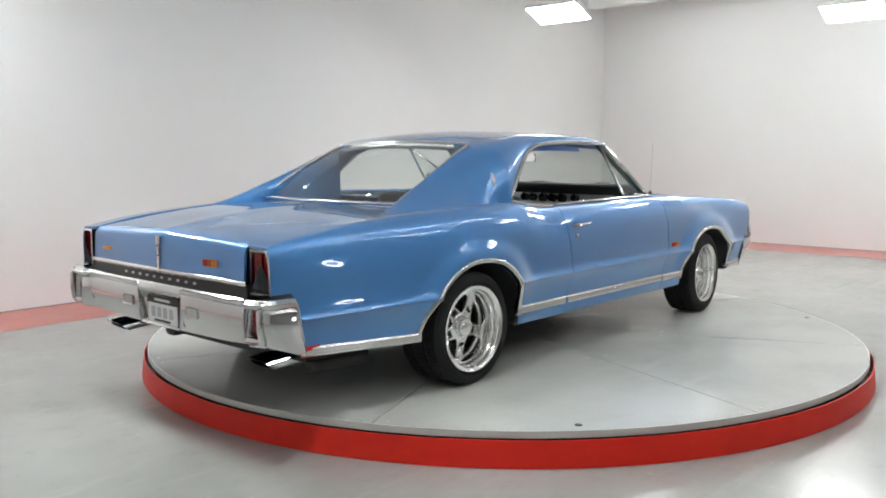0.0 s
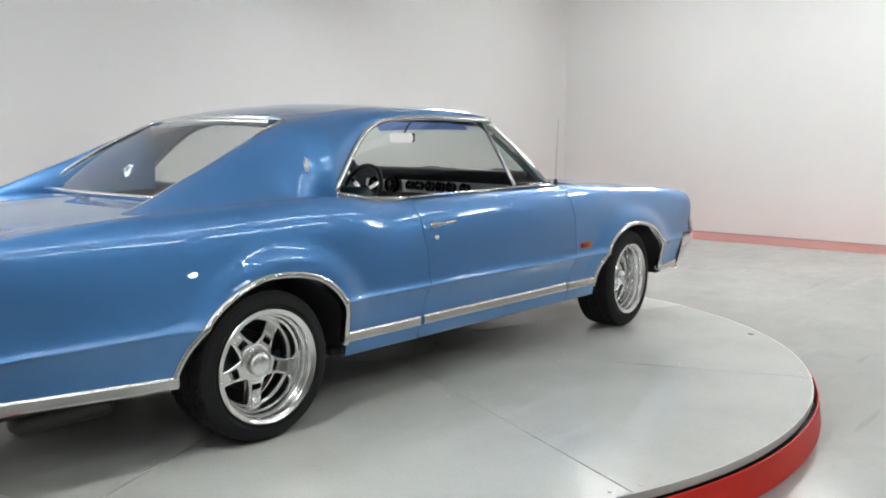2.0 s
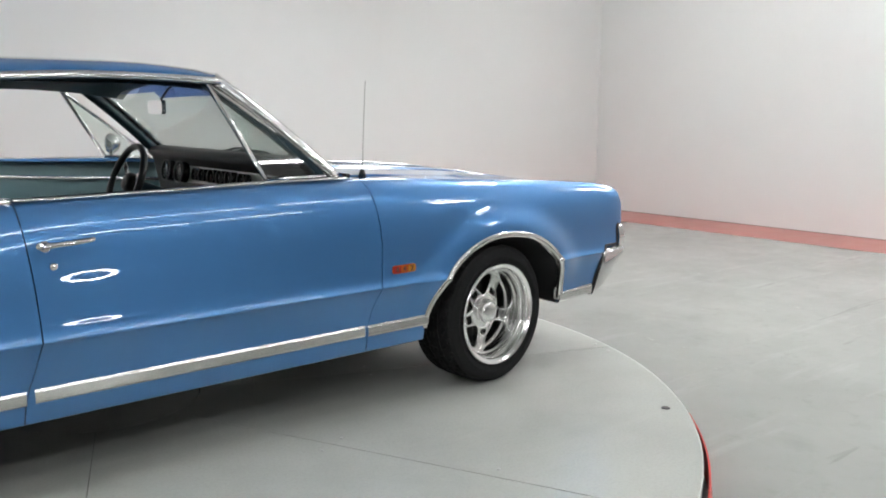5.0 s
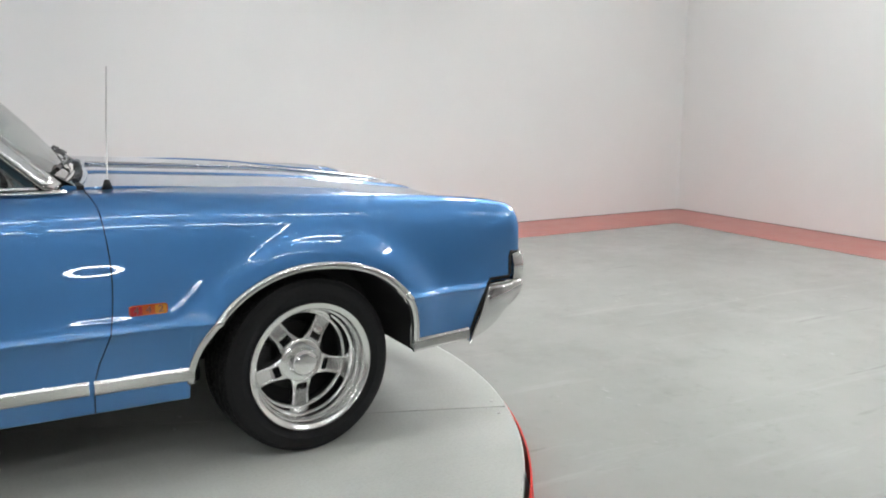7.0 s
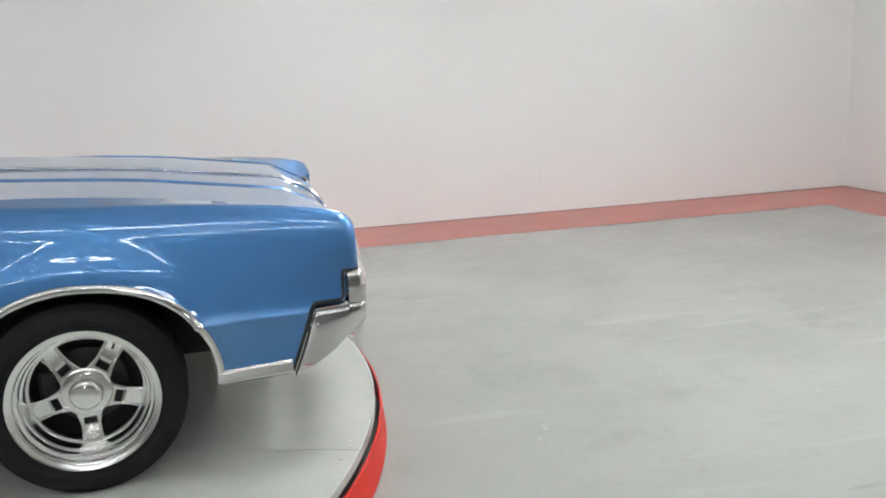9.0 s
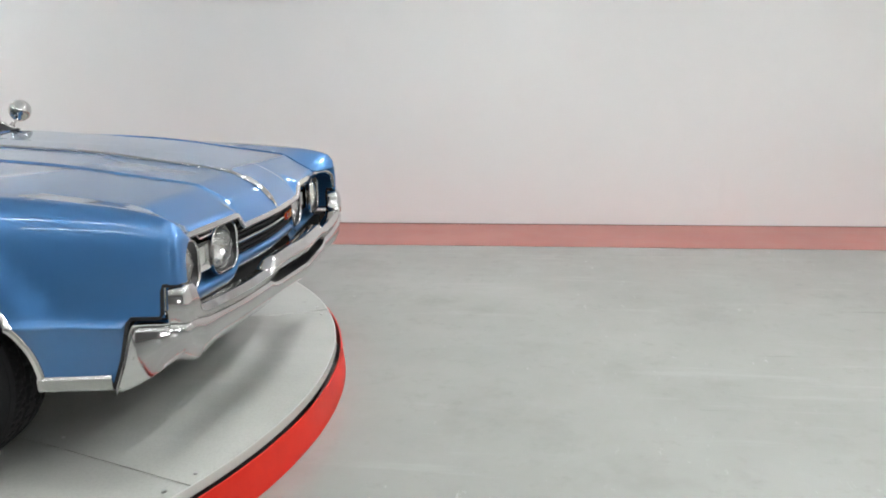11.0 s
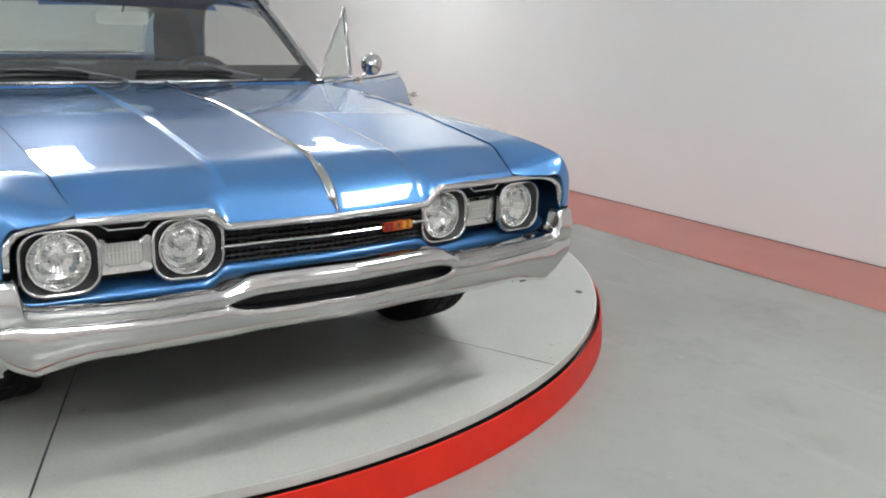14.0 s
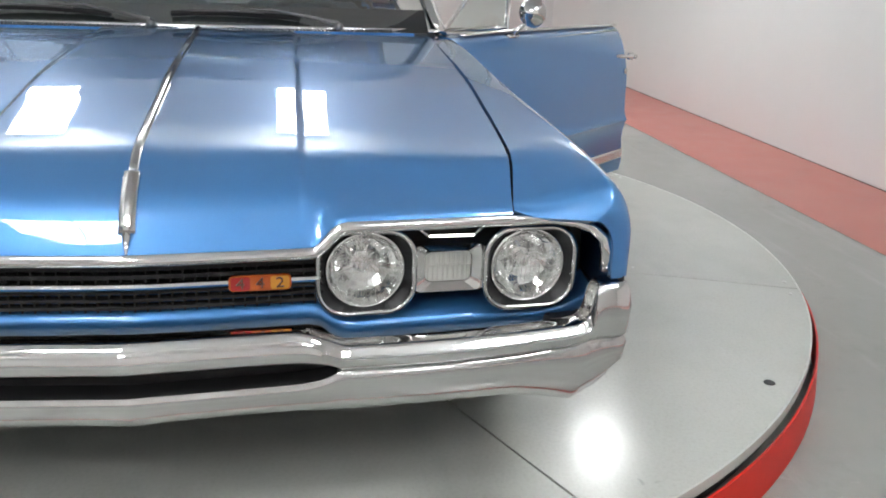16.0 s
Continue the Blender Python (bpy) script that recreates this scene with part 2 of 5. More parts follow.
def sheet(P, out, turn=0.014, sharp=True):
    """A bmesh of a grid of points (rows x columns x 3), its edge turned in by `turn`; out: about where its outside faces."""
    bm = bmesh.new()
    n, k = len(P), len(P[0])
    vs = [[bm.verts.new(P[i][j]) for j in range(k)] for i in range(n)]
    for i in range(n - 1):
        for j in range(k - 1):
            q = (vs[i][j], vs[i + 1][j], vs[i + 1][j + 1], vs[i][j + 1])
            try:
                bm.faces.new(q)
            except ValueError:
                pass
    bmesh.ops.remove_doubles(bm, verts=bm.verts[:], dist=1e-5)
    bmesh.ops.dissolve_degenerate(bm, edges=bm.edges[:], dist=1e-6)
    bm.normal_update()
    tot = Vector((0, 0, 0))
    for f in bm.faces:
        tot += f.normal * f.calc_area()
    if tot.dot(Vector(out)) < 0:
        bmesh.ops.reverse_faces(bm, faces=bm.faces[:])
    bm.normal_update()
    if turn:
        edge = [e for e in bm.edges if e.is_boundary]
        nor = {v: v.normal.copy() for e in edge for v in e.verts}
        src = {tuple(round(c, 6) for c in v.co): n_ for v, n_ in nor.items()}
        r = bmesh.ops.extrude_edge_only(bm, edges=edge)
        for v in (g for g in r["geom"] if isinstance(g, bmesh.types.BMVert)):
            v.co -= src[tuple(round(c, 6) for c in v.co)] * turn
        for e in edge:
            e.smooth = False
    for f in bm.faces:
        f.smooth = True
    return bm


# ---- the showroom ----
def wall_slab(name, a, b, z0, z1, thick, outside, mat=None):
    """A wall from a to b in plan, with its thickness on the side of `outside`."""
    a, b, o = Vector((*a, 0)), Vector((*b, 0)), Vector((*outside, 0)).normalized() * thick
    bm = bmesh.new()
    lo = [bm.verts.new(p + Vector((0, 0, z0))) for p in (a, b, b + o, a + o)]
    hi = [bm.verts.new(p + Vector((0, 0, z1))) for p in (a, b, b + o, a + o)]
    bm.faces.new(lo[::-1])
    bm.faces.new(hi)
    for i in range(4):
        j = (i + 1) % 4
        bm.faces.new((lo[i], lo[j], hi[j], hi[i]))
    bmesh.ops.recalc_face_normals(bm, faces=bm.faces[:])
    return ob_of(name, bm, mat or WALL, None, "unseen wall, grey to stand in for a dim space" if mat else "tall plain white painted showroom wall", "structure", "wall")


TOP = 3.85
NE, NW, SE, SW = (8.447, 4.332), (-9.0, 4.195), (8.604, -11.4), (-9.0, -11.4)
wall_slab("wall_north", NW, NE, FLOOR, TOP, 0.2, (0, 1))
wall_slab("wall_east", SE, NE, FLOOR, TOP, 0.2, (1, 0))
# unseen wall, darkened in colour to dim the reflections
wall_slab("wall_south", SW, SE, FLOOR, TOP, 0.2, (0, -1), DIM_WALL)
wall_slab("wall_west", SW, NW, FLOOR, TOP, 0.2, (-1, 0))

bm = bmesh.new()
box(bm, (-9.3, -11.7, FLOOR - 0.2), (9.2, 4.8, FLOOR))
ob_of("floor", bm, CONCRETE, None, "grey polished concrete showroom floor, scuffed and shiny", "structure", "floor")

bm = bmesh.new()
box(bm, (-9.3, -11.7, TOP), (9.1, 4.8, TOP + 0.15))
for i in range(8):
    x = -8.0 + i * 2.2
    box(bm, (x, -11.4, TOP - 0.22), (x + 0.14, 4.0, TOP + 0.01))
ob_of("ceiling", bm, WALL, None, "white ceiling with exposed beams", "structure", "ceiling")

# dark strip where the walls meet the floor; its colour is the gap's shade
for name, a, b, n in (("trim_north", NW, NE, (0, -1)), ("trim_east", NE, SE, (-1, 0)), ("trim_south", SE, SW, (0, 1)), ("trim_west", SW, NW, (1, 0))):
    bm = bmesh.new()
    n = Vector((*n, 0))
    ring = [Vector((*p, 0)) + n * o for p, o in ((a, -0.004), (b, -0.004), (b, 0.006), (a, 0.006))]
    lo, hi = ([bm.verts.new(p + Vector((0, 0, z_))) for p in ring] for z_ in (FLOOR + 0.001, FLOOR + 0.008))
    bm.faces.new(lo[::-1])
    bm.faces.new(hi)
    for q in range(4):
        bm.faces.new((lo[q], lo[(q + 1) % 4], hi[(q + 1) % 4], hi[q]))
    bmesh.ops.recalc_face_normals(bm, faces=bm.faces[:])
    ob_of(name, bm, GAP_SHADE, None, "thin dark strip drawn as the shaded gap at the wall's foot", "structure", "trim")

# red painted border on the floor beside the walls
SW_ = 0.903
bm = bmesh.new()
z = FLOOR + 0.003
ring_o = [bm.verts.new((*p, z)) for p in (NW, NE, SE, SW)]
ring_i = [bm.verts.new((p[0] + dx * SW_, p[1] + dy * SW_, z)) for p, (dx, dy) in zip((NW, NE, SE, SW), ((1, -1), (-1, -1), (-1, 1), (1, 1)))]
for i in range(4):
    j = (i + 1) % 4
    bm.faces.new((ring_o[i], ring_i[i], ring_i[j], ring_o[j]))
bmesh.ops.recalc_face_normals(bm, faces=bm.faces[:])
ob_of("floor_border", bm, STRIPE, None, "wide faded red painted border along the walls", "structure", "floor paint")


# ---- ceiling lamps, some of them added fill ----
def panel_lamp(x, y, z, along, tilt, size=(0.67, 0.33), group="ceiling panel lamps"):
    """Two glowing panels side by side under one housing, with an uplight added to brighten the ceiling."""
    e = thing("ceiling_lamp", "bright white twin panel lamp under the ceiling, some added as fill", "lamp", (x, y, z), group)
    e.rotation_euler = (radians(tilt), 0, radians(along))
    w, h = size[0] / 2, size[1] / 2
    bm = bmesh.new()
    box(bm, (-w - 0.015, -h - 0.02, 0.012), (w + 0.015, h + 0.02, 0.06), 0.008)
    part("housing", bm, WHITE, e)
    for s in (-1, 1):
        bm = bmesh.new()
        box(bm, (min(s * 0.012, s * w), -h, 0), (max(s * 0.012, s * w), h, 0.014))
        part("diffuser", bm, LAMP, e, "glowing white diffuser")
    # unseen uplight, added only to brighten the ceiling
    bm = bmesh.new()
    box(bm, (-w + 0.02, -h + 0.02, 0.058), (w - 0.02, h - 0.02, 0.066))
    part("fill_uplight", bm, FILL_UPLIGHT, e, "glowing panel added on top to brighten the ceiling")
    for s in (-1, 1):
        bm = bmesh.new()
        up = Vector((0, math.sin(radians(tilt)), math.cos(radians(tilt))))
        a = Vector((s * 0.75 * w, 0, 0.055))
        tube(bm, [a, a + up * (TOP - z - 0.055 * math.cos(radians(tilt)))], 0.006, 6)
        part("hanger", bm, STEEL, e)
    return e


# those from x = 6 on and at -7.8 are unseen, added to brighten the walls
for x, y, z, tilt in ((3.35, 1.8, 2.86, 24), (5.55, -0.75, 2.86, 24), (3.55, -0.85, 2.95, 0), (6.7, -1.1, 3.6, 0), (6.6, -3.2, 3.6, 0), (6.0, -5.4, 3.5, 0),
                      (-7.8, 0.6, 3.3, 0), (6.0, 1.9, 3.65, -20)):
    panel_lamp(x, y, z, 90 if x > 3 else 0, tilt)
for y in (0.42, 3.2, -1.7):
    panel_lamp(-3.1, y, 3.25, 90, 0, (0.42, 0.72))


def tube_lamp(x, y, z):
    """A slim batten with one long glowing tube."""
    e = thing("tube_lamp", "slim white tube lamp in a row under the ceiling", "lamp", (x, y, z), "rows of tube lamps")
    bm = bmesh.new()
    box(bm, (-0.60, -0.04, 0.03), (0.60, 0.04, 0.08), 0.008)
    part("batten", bm, WHITE, e)
    bm = bmesh.new()
    tube(bm, [(-0.585, 0, 0.012), (0.585, 0, 0.012)], 0.015, 8)
    part("glowing_tube", bm, TUBE, e, "glowing white tube", True)
    for s in (-1, 1):
        bm = bmesh.new()
        tube(bm, [(s * 0.5, 0, 0.08), (s * 0.5, 0, TOP - z)], 0.005, 6)
        part("hanger", bm, STEEL, e)


for y in (-3.9, -5.6):
    for k in range(7):
        tube_lamp(-5.0 + 1.34 * k, y, 3.4)


def ring_lamp(x, y, z, r):
    """A ring lamp on a tripod, turned towards the car."""
    e = thing("ring_lamp", "round white ring lamp on a black tripod", "lamp", (x, y, FLOOR))
    h = z - FLOOR
    bm = bmesh.new()
    lathe(bm, [(r + 0.035 * math.cos(a), 0.016 * math.sin(a)) for a in (2 * math.pi * i / 10 for i in range(10))], pose(0, 0, h, -90), 48, True)
    bmesh.ops.recalc_face_normals(bm, faces=bm.faces[:])
    part("glowing_ring", bm, TUBE, e, "glowing white ring", True)
    bm = bmesh.new()
    tube(bm, [(0, -0.03, 0.30), (0, -0.03, h - r)], 0.011, 10)
    part("pole", bm, BLACK, e, "", True)
    for k in range(3):
        a = 2 * math.pi * k / 3 + 0.5
        bm = bmesh.new()
        tube(bm, [(0.01 * math.cos(a), -0.03 + 0.01 * math.sin(a), 0.42), (0.38 * math.cos(a), -0.03 + 0.38 * math.sin(a), 0.008)], 0.008, 8)
        part("leg", bm, BLACK, e, "", True)


ring_lamp(1.53, -6.9, 0.95, 0.24)

# ---- turntable ----
TC, TR = (-0.001, -0.020), 2.525


def wedge(bm, a0, a1, r0, r1, z0, z1, seg=24):
    rows = []
    for z_ in (z1, z0):
        rows.append([[bm.verts.new((TC[0] + r * math.cos(a), TC[1] + r * math.sin(a), z_)) for a in np.linspace(a0, a1, seg + 1)] for r in (r0, r1)])
    (ti, to), (bi, bo) = rows
    for i in range(seg):
        bm.faces.new((ti[i], to[i], to[i + 1], ti[i + 1]))
        bm.faces.new((bi[i], bi[i + 1], bo[i + 1], bo[i]))
        bm.faces.new((to[i], bo[i], bo[i + 1], to[i + 1]))
        bm.faces.new((ti[i], ti[i + 1], bi[i + 1], bi[i]))
    for q in (0, seg):
        f = (ti[q], bi[q], bo[q], to[q])
        bm.faces.new(f)
    bmesh.ops.recalc_face_normals(bm, faces=bm.faces[:])


table = thing("turntable", "round car turntable with pale grey top and red skirt", "turntable", (0, 0, 0))
for k in range(8):
    a = radians(24.3 + 45 * k)
    bm = bmesh.new()
    g = 0.0016
    wedge(bm, a + g, a + radians(45) - g, 0.42, TR - 0.007, -0.012, 0.0)
    part("deck_panel", bm, DECK, table)
bm = bmesh.new()
wedge(bm, 0, 2 * math.pi, 0.002, 0.416, -0.012, 0.0, 48)
part("hub_plate", bm, DECK, table)
bm = bmesh.new()
wedge(bm, 0, 2 * math.pi, TR - 0.0065, TR, -0.034, 0.0, 160)
part("edge_band", bm, EDGE, table, "pale grey edge band")
bm = bmesh.new()
wedge(bm, 0, 2 * math.pi, 0.3, TR - 0.03, -0.10, -0.014, 96)
part("platform_body", bm, DARK, table)
bm = bmesh.new()
lathe(bm, [(TR + 0.019, -0.036), (TR + 0.026, -0.036), (TR + 0.040, FLOOR + 0.002), (TR + 0.030, FLOOR + 0.002)], Matrix.Translation((*TC, 0)), 160, True)
crisp(bm)
part("skirt", bm, RED, table, "glossy red painted skirt")
for k in range(8):
    for da, r, rad in (((23.0, 2.44, 0.019),) if k % 2 == 0 else ()) + ((1.6, 2.475, 0.008), (-1.6, 2.475, 0.008), (3.2, 1.2, 0.007), (-3.2, 1.2, 0.007), (2.0, 1.85, 0.007)):
        a = radians(24.3 + 45 * k + da)
        bm = bmesh.new()
        cone(bm, rad, rad * 0.9, 0.003, Matrix.Translation((TC[0] + r * math.cos(a), TC[1] + r * math.sin(a), 0.0012)), 14)
        part("deck_bolt", bm, STEEL if rad < 0.01 else BLACK, table)

# ---- the car: body shape ----
# Car frame: x forward, y to the car's left, z up from the turntable.
CAR = thing("car", "blue metallic vintage two-door coupe with chrome trim, parked on a turntable", "car")

W_X = (-2.80, -2.70, -2.55, -2.30, -1.90, -1.45, -1.00, -0.40, 0.80, 1.50, 2.00, 2.20, 2.33, 2.36, 2.38, 2.389, 2.394, 2.397)
W_Y = (0.915, 0.928, 0.945, 0.964, 0.987, 0.997, 0.993, 0.990, 0.987, 0.986, 0.980, 0.975, 0.969, 0.966, 0.961, 0.953, 0.940, 0.918)
T_X = (-2.80, -2.70, -2.45, -1.95, -1.50, -1.10, -0.90, -0.72, -0.50, 0.0, 0.50, 0.85, 1.45, 1.75, 2.00, 2.20, 2.30, 2.36, 2.38, 2.389, 2.394, 2.397)
T_Z = (0.865, 0.885, 0.925, 0.968, 0.988, 0.998, 0.992, 0.968, 0.958, 0.962, 0.968, 0.965, 0.932, 0.915, 0.898, 0.879, 0.863, 0.844, 0.825, 0.811, 0.797, 0.78)
I_Z = (0.22, 0.27, 0.32, 0.36, 0.40, 0.45, 0.485, 0.512, 0.526, 0.533)
I_Y = (0.062, 0.048, 0.039, 0.036, 0.035, 0.031, 0.023, 0.013, 0.006, 0.0)
J_Z = (0.533, 0.542, 0.560, 0.60, 0.655, 0.72, 1.05)
J_Y = (0.0, 0.006, 0.013, 0.019, 0.022, 0.022, 0.022)
ARCH = {"front": (1.495, 0.325, 0.425, 0.365, 1.85, 2.35), "rear": (-1.425, 0.325, 0.430, 0.372, 1.65, 2.6)}
SEAM_F, SEAM_R = 0.815, -0.49


def half_width(x):
    return sp(x, W_X, W_Y)


def top_z(x):
    return sp(x, T_X, T_Z)


def arch_r(x, z, key):
    """1 on the wheel opening's edge, less inside."""
    cx, cz, a, b, p0, p1 = ARCH[key]
    p = np.where(np.asarray(x) < cx, p0, p1)
    return (np.abs((x - cx) / a) ** p + np.abs(np.maximum(z - cz, 0) / b) ** p) ** (1 / p)


def arch_z(x, key):
    cx, cz, a, b, p0, p1 = ARCH[key]
    p = p0 if x < cx else p1
    return cz + b * max(0.0, 1 - abs((x - cx) / a) ** p) ** (1 / p)


def side_y(x, z):
    """Half-width of the body side at x and height z, below the shoulder."""
    x, z = np.asarray(x, float), np.asarray(z, float)
    inset = np.where(z < 0.533, sp(z, I_Z, I_Y), sp(z, J_Z, J_Y))
    y = half_width(x) - inset
    for key in ARCH:
        r = arch_r(x, z, key)
        t = np.clip((1.36 - r) / 0.30, 0, 1)
        up = np.clip((z - 0.36) / 0.12, 0, 1)
        y = y + 0.024 * t * t * (3 - 2 * t) * up
    # shoulder hollow behind the door, where the quarter swells
    y = y - 0.012 * np.exp(-((x + 0.62) / 0.20) ** 2) * np.clip((z - 0.75) / 0.15, 0, 1)
    return y


def bottom_z(x):
    fx0, fx1 = ARCH["front"][0] - ARCH["front"][2], ARCH["front"][0] + ARCH["front"][2]
    rx0, rx1 = ARCH["rear"][0] - ARCH["rear"][2], ARCH["rear"][0] + ARCH["rear"][2]
    if fx0 <= x <= fx1:
        return arch_z(x, "front")
    if rx0 <= x <= rx1:
        return arch_z(x, "rear")
    if x > 2.343:
        return 0.665
    if x > 2.232:
        return 0.566
    if x > 2.15:
        return 0.325 + (x - 2.15) / 0.082 * 0.24
    if x > fx1:
        return 0.312 + (x - fx1) * 0.06
    if x > rx1:
        return 0.272
    if x < -2.65:
        return 0.652
    if x < -2.59:
        return 0.36 + (-2.59 - x) / 0.06 * 0.292
    return 0.312 + (rx0 - x) * 0.062


def shoulder_h(x):
    """Height of the rounded shoulder."""
    return float(sp(x, (-2.8, -2.6, -2.2, -1.7, 1.6, 2.2, 2.36, 2.397), (0.12, 0.16, 0.28, 0.35, 0.35, 0.24, 0.11, 0.07)))


SF_Z, SF_X = (0.27, 0.36, 0.42, 0.52, 0.60, 0.70, 0.91, 0.99), (-0.045, -0.043, -0.03, 0.008, 0.022, 0.028, 0.010, -0.03)
SR_Z, SR_X = (0.27, 0.34, 0.46, 0.56, 0.76, 0.98), (-0.032, -0.026, 0.012, 0.03, 0.018, 0.0)


def warp(x, z):
    """Bends the upright panel joints to the doors' outline."""
    f = math.exp(-((x - SEAM_F) / 0.13) ** 2) * float(sp(z, SF_Z, SF_X))
    r = math.exp(-((x - SEAM_R) / 0.20) ** 2) * float(sp(z, SR_Z, SR_X))
    return x + f + r


def shoulder(x, z):
    """How far the rounded shoulder leans in at height z."""
    sy = float(sp(x, (-2.8, -2.6, -2.2, -1.7, 1.6, 2.2, 2.36, 2.41), (0.035, 0.050, 0.090, 0.120, 0.115, 0.078, 0.055, 0.040)))
    h = shoulder_h(x)
    u = min(1.0, max(0.0, (z - (float(top_z(x)) - h)) / h))
    return sy * (1 - max(0.0, 1 - u ** 2.05) ** (1 / 2.05))


def section(x, s, top_in, n_side=18, n_cor=16, n_top=4, inset=0.0):
    """One cross-section of the body side, from its lower edge over the shoulder to y = top_in."""
    zb, zt = bottom_z(x), float(top_z(x))
    zb = min(zb, zt - 0.004)
    h = shoulder_h(x)
    zc = zt - h
    z0 = min(zb, 0.50)
    k = n_side // 2
    zs = list(np.linspace(z0, 0.518, k - 2)) + [0.528, 0.533, 0.538, 0.547] + list(np.linspace(0.562, zc + 0.02, n_side - k - 2))
    zs += [max(zc + 0.02, zc + h * math.sin(math.pi / 2 * i / n_cor) ** (2 / 2.05)) for i in range(1, n_cor + 1)]
    pts = []
    for z in np.maximum.accumulate(zs):
        z = float(min(zt, max(z, zb)))
        xw = warp(x, z)
        pts.append((xw, s * (float(side_y(xw, min(z, 0.9))) - inset - shoulder(x, z)), z))
    y1 = pts[-1][1] * s
    for i in range(1, n_top + 1):
        t = i / n_top
        back = 0.072 * t * max(0.0, (x - 2.2) / 0.204) ** 2
        z = zt + 0.006 * t
        if x > 1.0:
            z += (hood_z(x - back, top_in) - 0.002 - zt) * t * min(1.0, (x - 1.0) / 0.4)
        pts.append((warp(x, zt) - back, s * (y1 + (top_in - y1) * t), z))
    return pts


def stations(x0, x1, extra=()):
    xs = set(np.round(np.linspace(x0, x1, max(3, int((x1 - x0) / 0.03))), 4))
    for key in ARCH:
        cx, cz, a, b, p0, p1 = ARCH[key]
        for i in range(41):
            xs.add(round(cx - a * math.cos(math.pi * i / 40), 4))
        xs |= {round(cx - a - 0.001, 4), round(cx + a + 0.001, 4)}
    xs |= set(extra)
    return sorted(x for x in xs if x0 <= x <= x1)


def hood_edge(x):
    return float(sp(x, (0.85, 1.3, 1.8, 2.17, 2.31, 2.36), (0.775, 0.765, 0.752, 0.738, 0.718, 0.712)))


def front_fender(s):
    xs = stations(SEAM_F + 0.002, 2.3965, (2.149, 2.151, 2.231, 2.2335, 2.342, 2.3445, 2.36, 2.37, 2.38, 2.385, 2.389, 2.3915, 2.394, 2.3955))
    P = [section(x, s, hood_edge(x) + 0.003) for x in xs]
    return part("front_fender", sheet(P, (0, s, 0.3)), PAINT, CAR)


def deck_edge(x):
    return float(sp(x, (-2.80, -2.5, -1.9, -1.7, -1.2, -0.5), (0.725, 0.73, 0.735, 0.735, 0.735, 0.72)))


def quarter(s):
    xs = stations(-2.752, SEAM_R - 0.002, (-2.6515, -2.649, -2.5915, -2.589))
    P = [section(x, s, deck_edge(x)) for x in xs]
    return part("quarter_panel", sheet(P, (0, s, 0.3)), PAINT, CAR)


def door_skin(s, parent):
    xs = stations(SEAM_R + 0.002, SEAM_F - 0.002)
    P = [section(x, s, 0.80, n_top=2) for x in xs]
    return part("door_skin", sheet(P, (0, s, 0.1)), PAINT, parent)


# ---- hood ----
HS = (0.0, 0.012, 0.035, 0.05, 0.085, 0.125, 0.165, 0.188, 0.205, 0.24, 0.35, 0.55, 0.70, 0.90, 1.20, 1.48)
HZ = (0.0, 0.013, 0.024, 0.029, 0.042, 0.058, 0.0755, 0.0845, 0.0885, 0.0935, 0.108, 0.134, 0.1535, 0.170, 0.188, 0.205)


def hood_front(y):
    return 2.392 - 0.058 * (abs(y) / 0.74) ** 1.25


def hood_z(x, y):
    s = max(0.0, hood_front(y) - x)
    k = 0.19 / (0.19 - 0.85 * (2.392 - hood_front(y)))
    s = s * k if s * k < 0.19 else s + 0.19 - 0.19 / k
    a = abs(y)
    lip = 0.772
    z = lip + float(sp(s, HS, HZ))
    near = math.exp(-(s / 0.05) ** 2)
    t = min(1.0, max(0.0, (0.385 - a) / 0.06))
    t = t * t * (3 - 2 * t)
    z -= 0.047 * t * near
    grow = min(1.0, s / 0.25)
    z += 0.008 * (1 - (a / 0.76) ** 2) * grow
    c = min(1.0, max(0.0, (0.318 - a) / 0.016))
    z += 0.0065 * c * c * (3 - 2 * c) * min(1.0, s / 0.12)
    z += 0.003 * math.exp(-(a / 0.05) ** 2) * grow
    return z


def hood():
    ys = sorted(set(list(np.linspace(-1, 1, 41)) + [k * v for k in (-1, 1) for v in (0.39, 0.405, 0.410, 0.4155, 0.422, 0.4285, 0.434, 0.45, 0.48, 0.4898, 0.4902, 0.5143, 0.5147, 0.53)]))
    us = sorted(set(list(np.linspace(0, 0.85, 60)) + list(1 - np.linspace(0, 1, 16) ** 1.6 * 0.15)))
    P = []
    for u in us:
        row = []
        for q in ys:
            y = q * 0.735
            xb = 0.885 - 0.10 * (q * q)
            xf = hood_front(y)
            x = xb + u * (xf - xb)
            y = q * (hood_edge(x) - 0.003)
            row.append((x, y, hood_z(x, y)))
        P.append(row)
    return part("hood", sheet(P, (0, 0, 1)), PAINT, CAR)


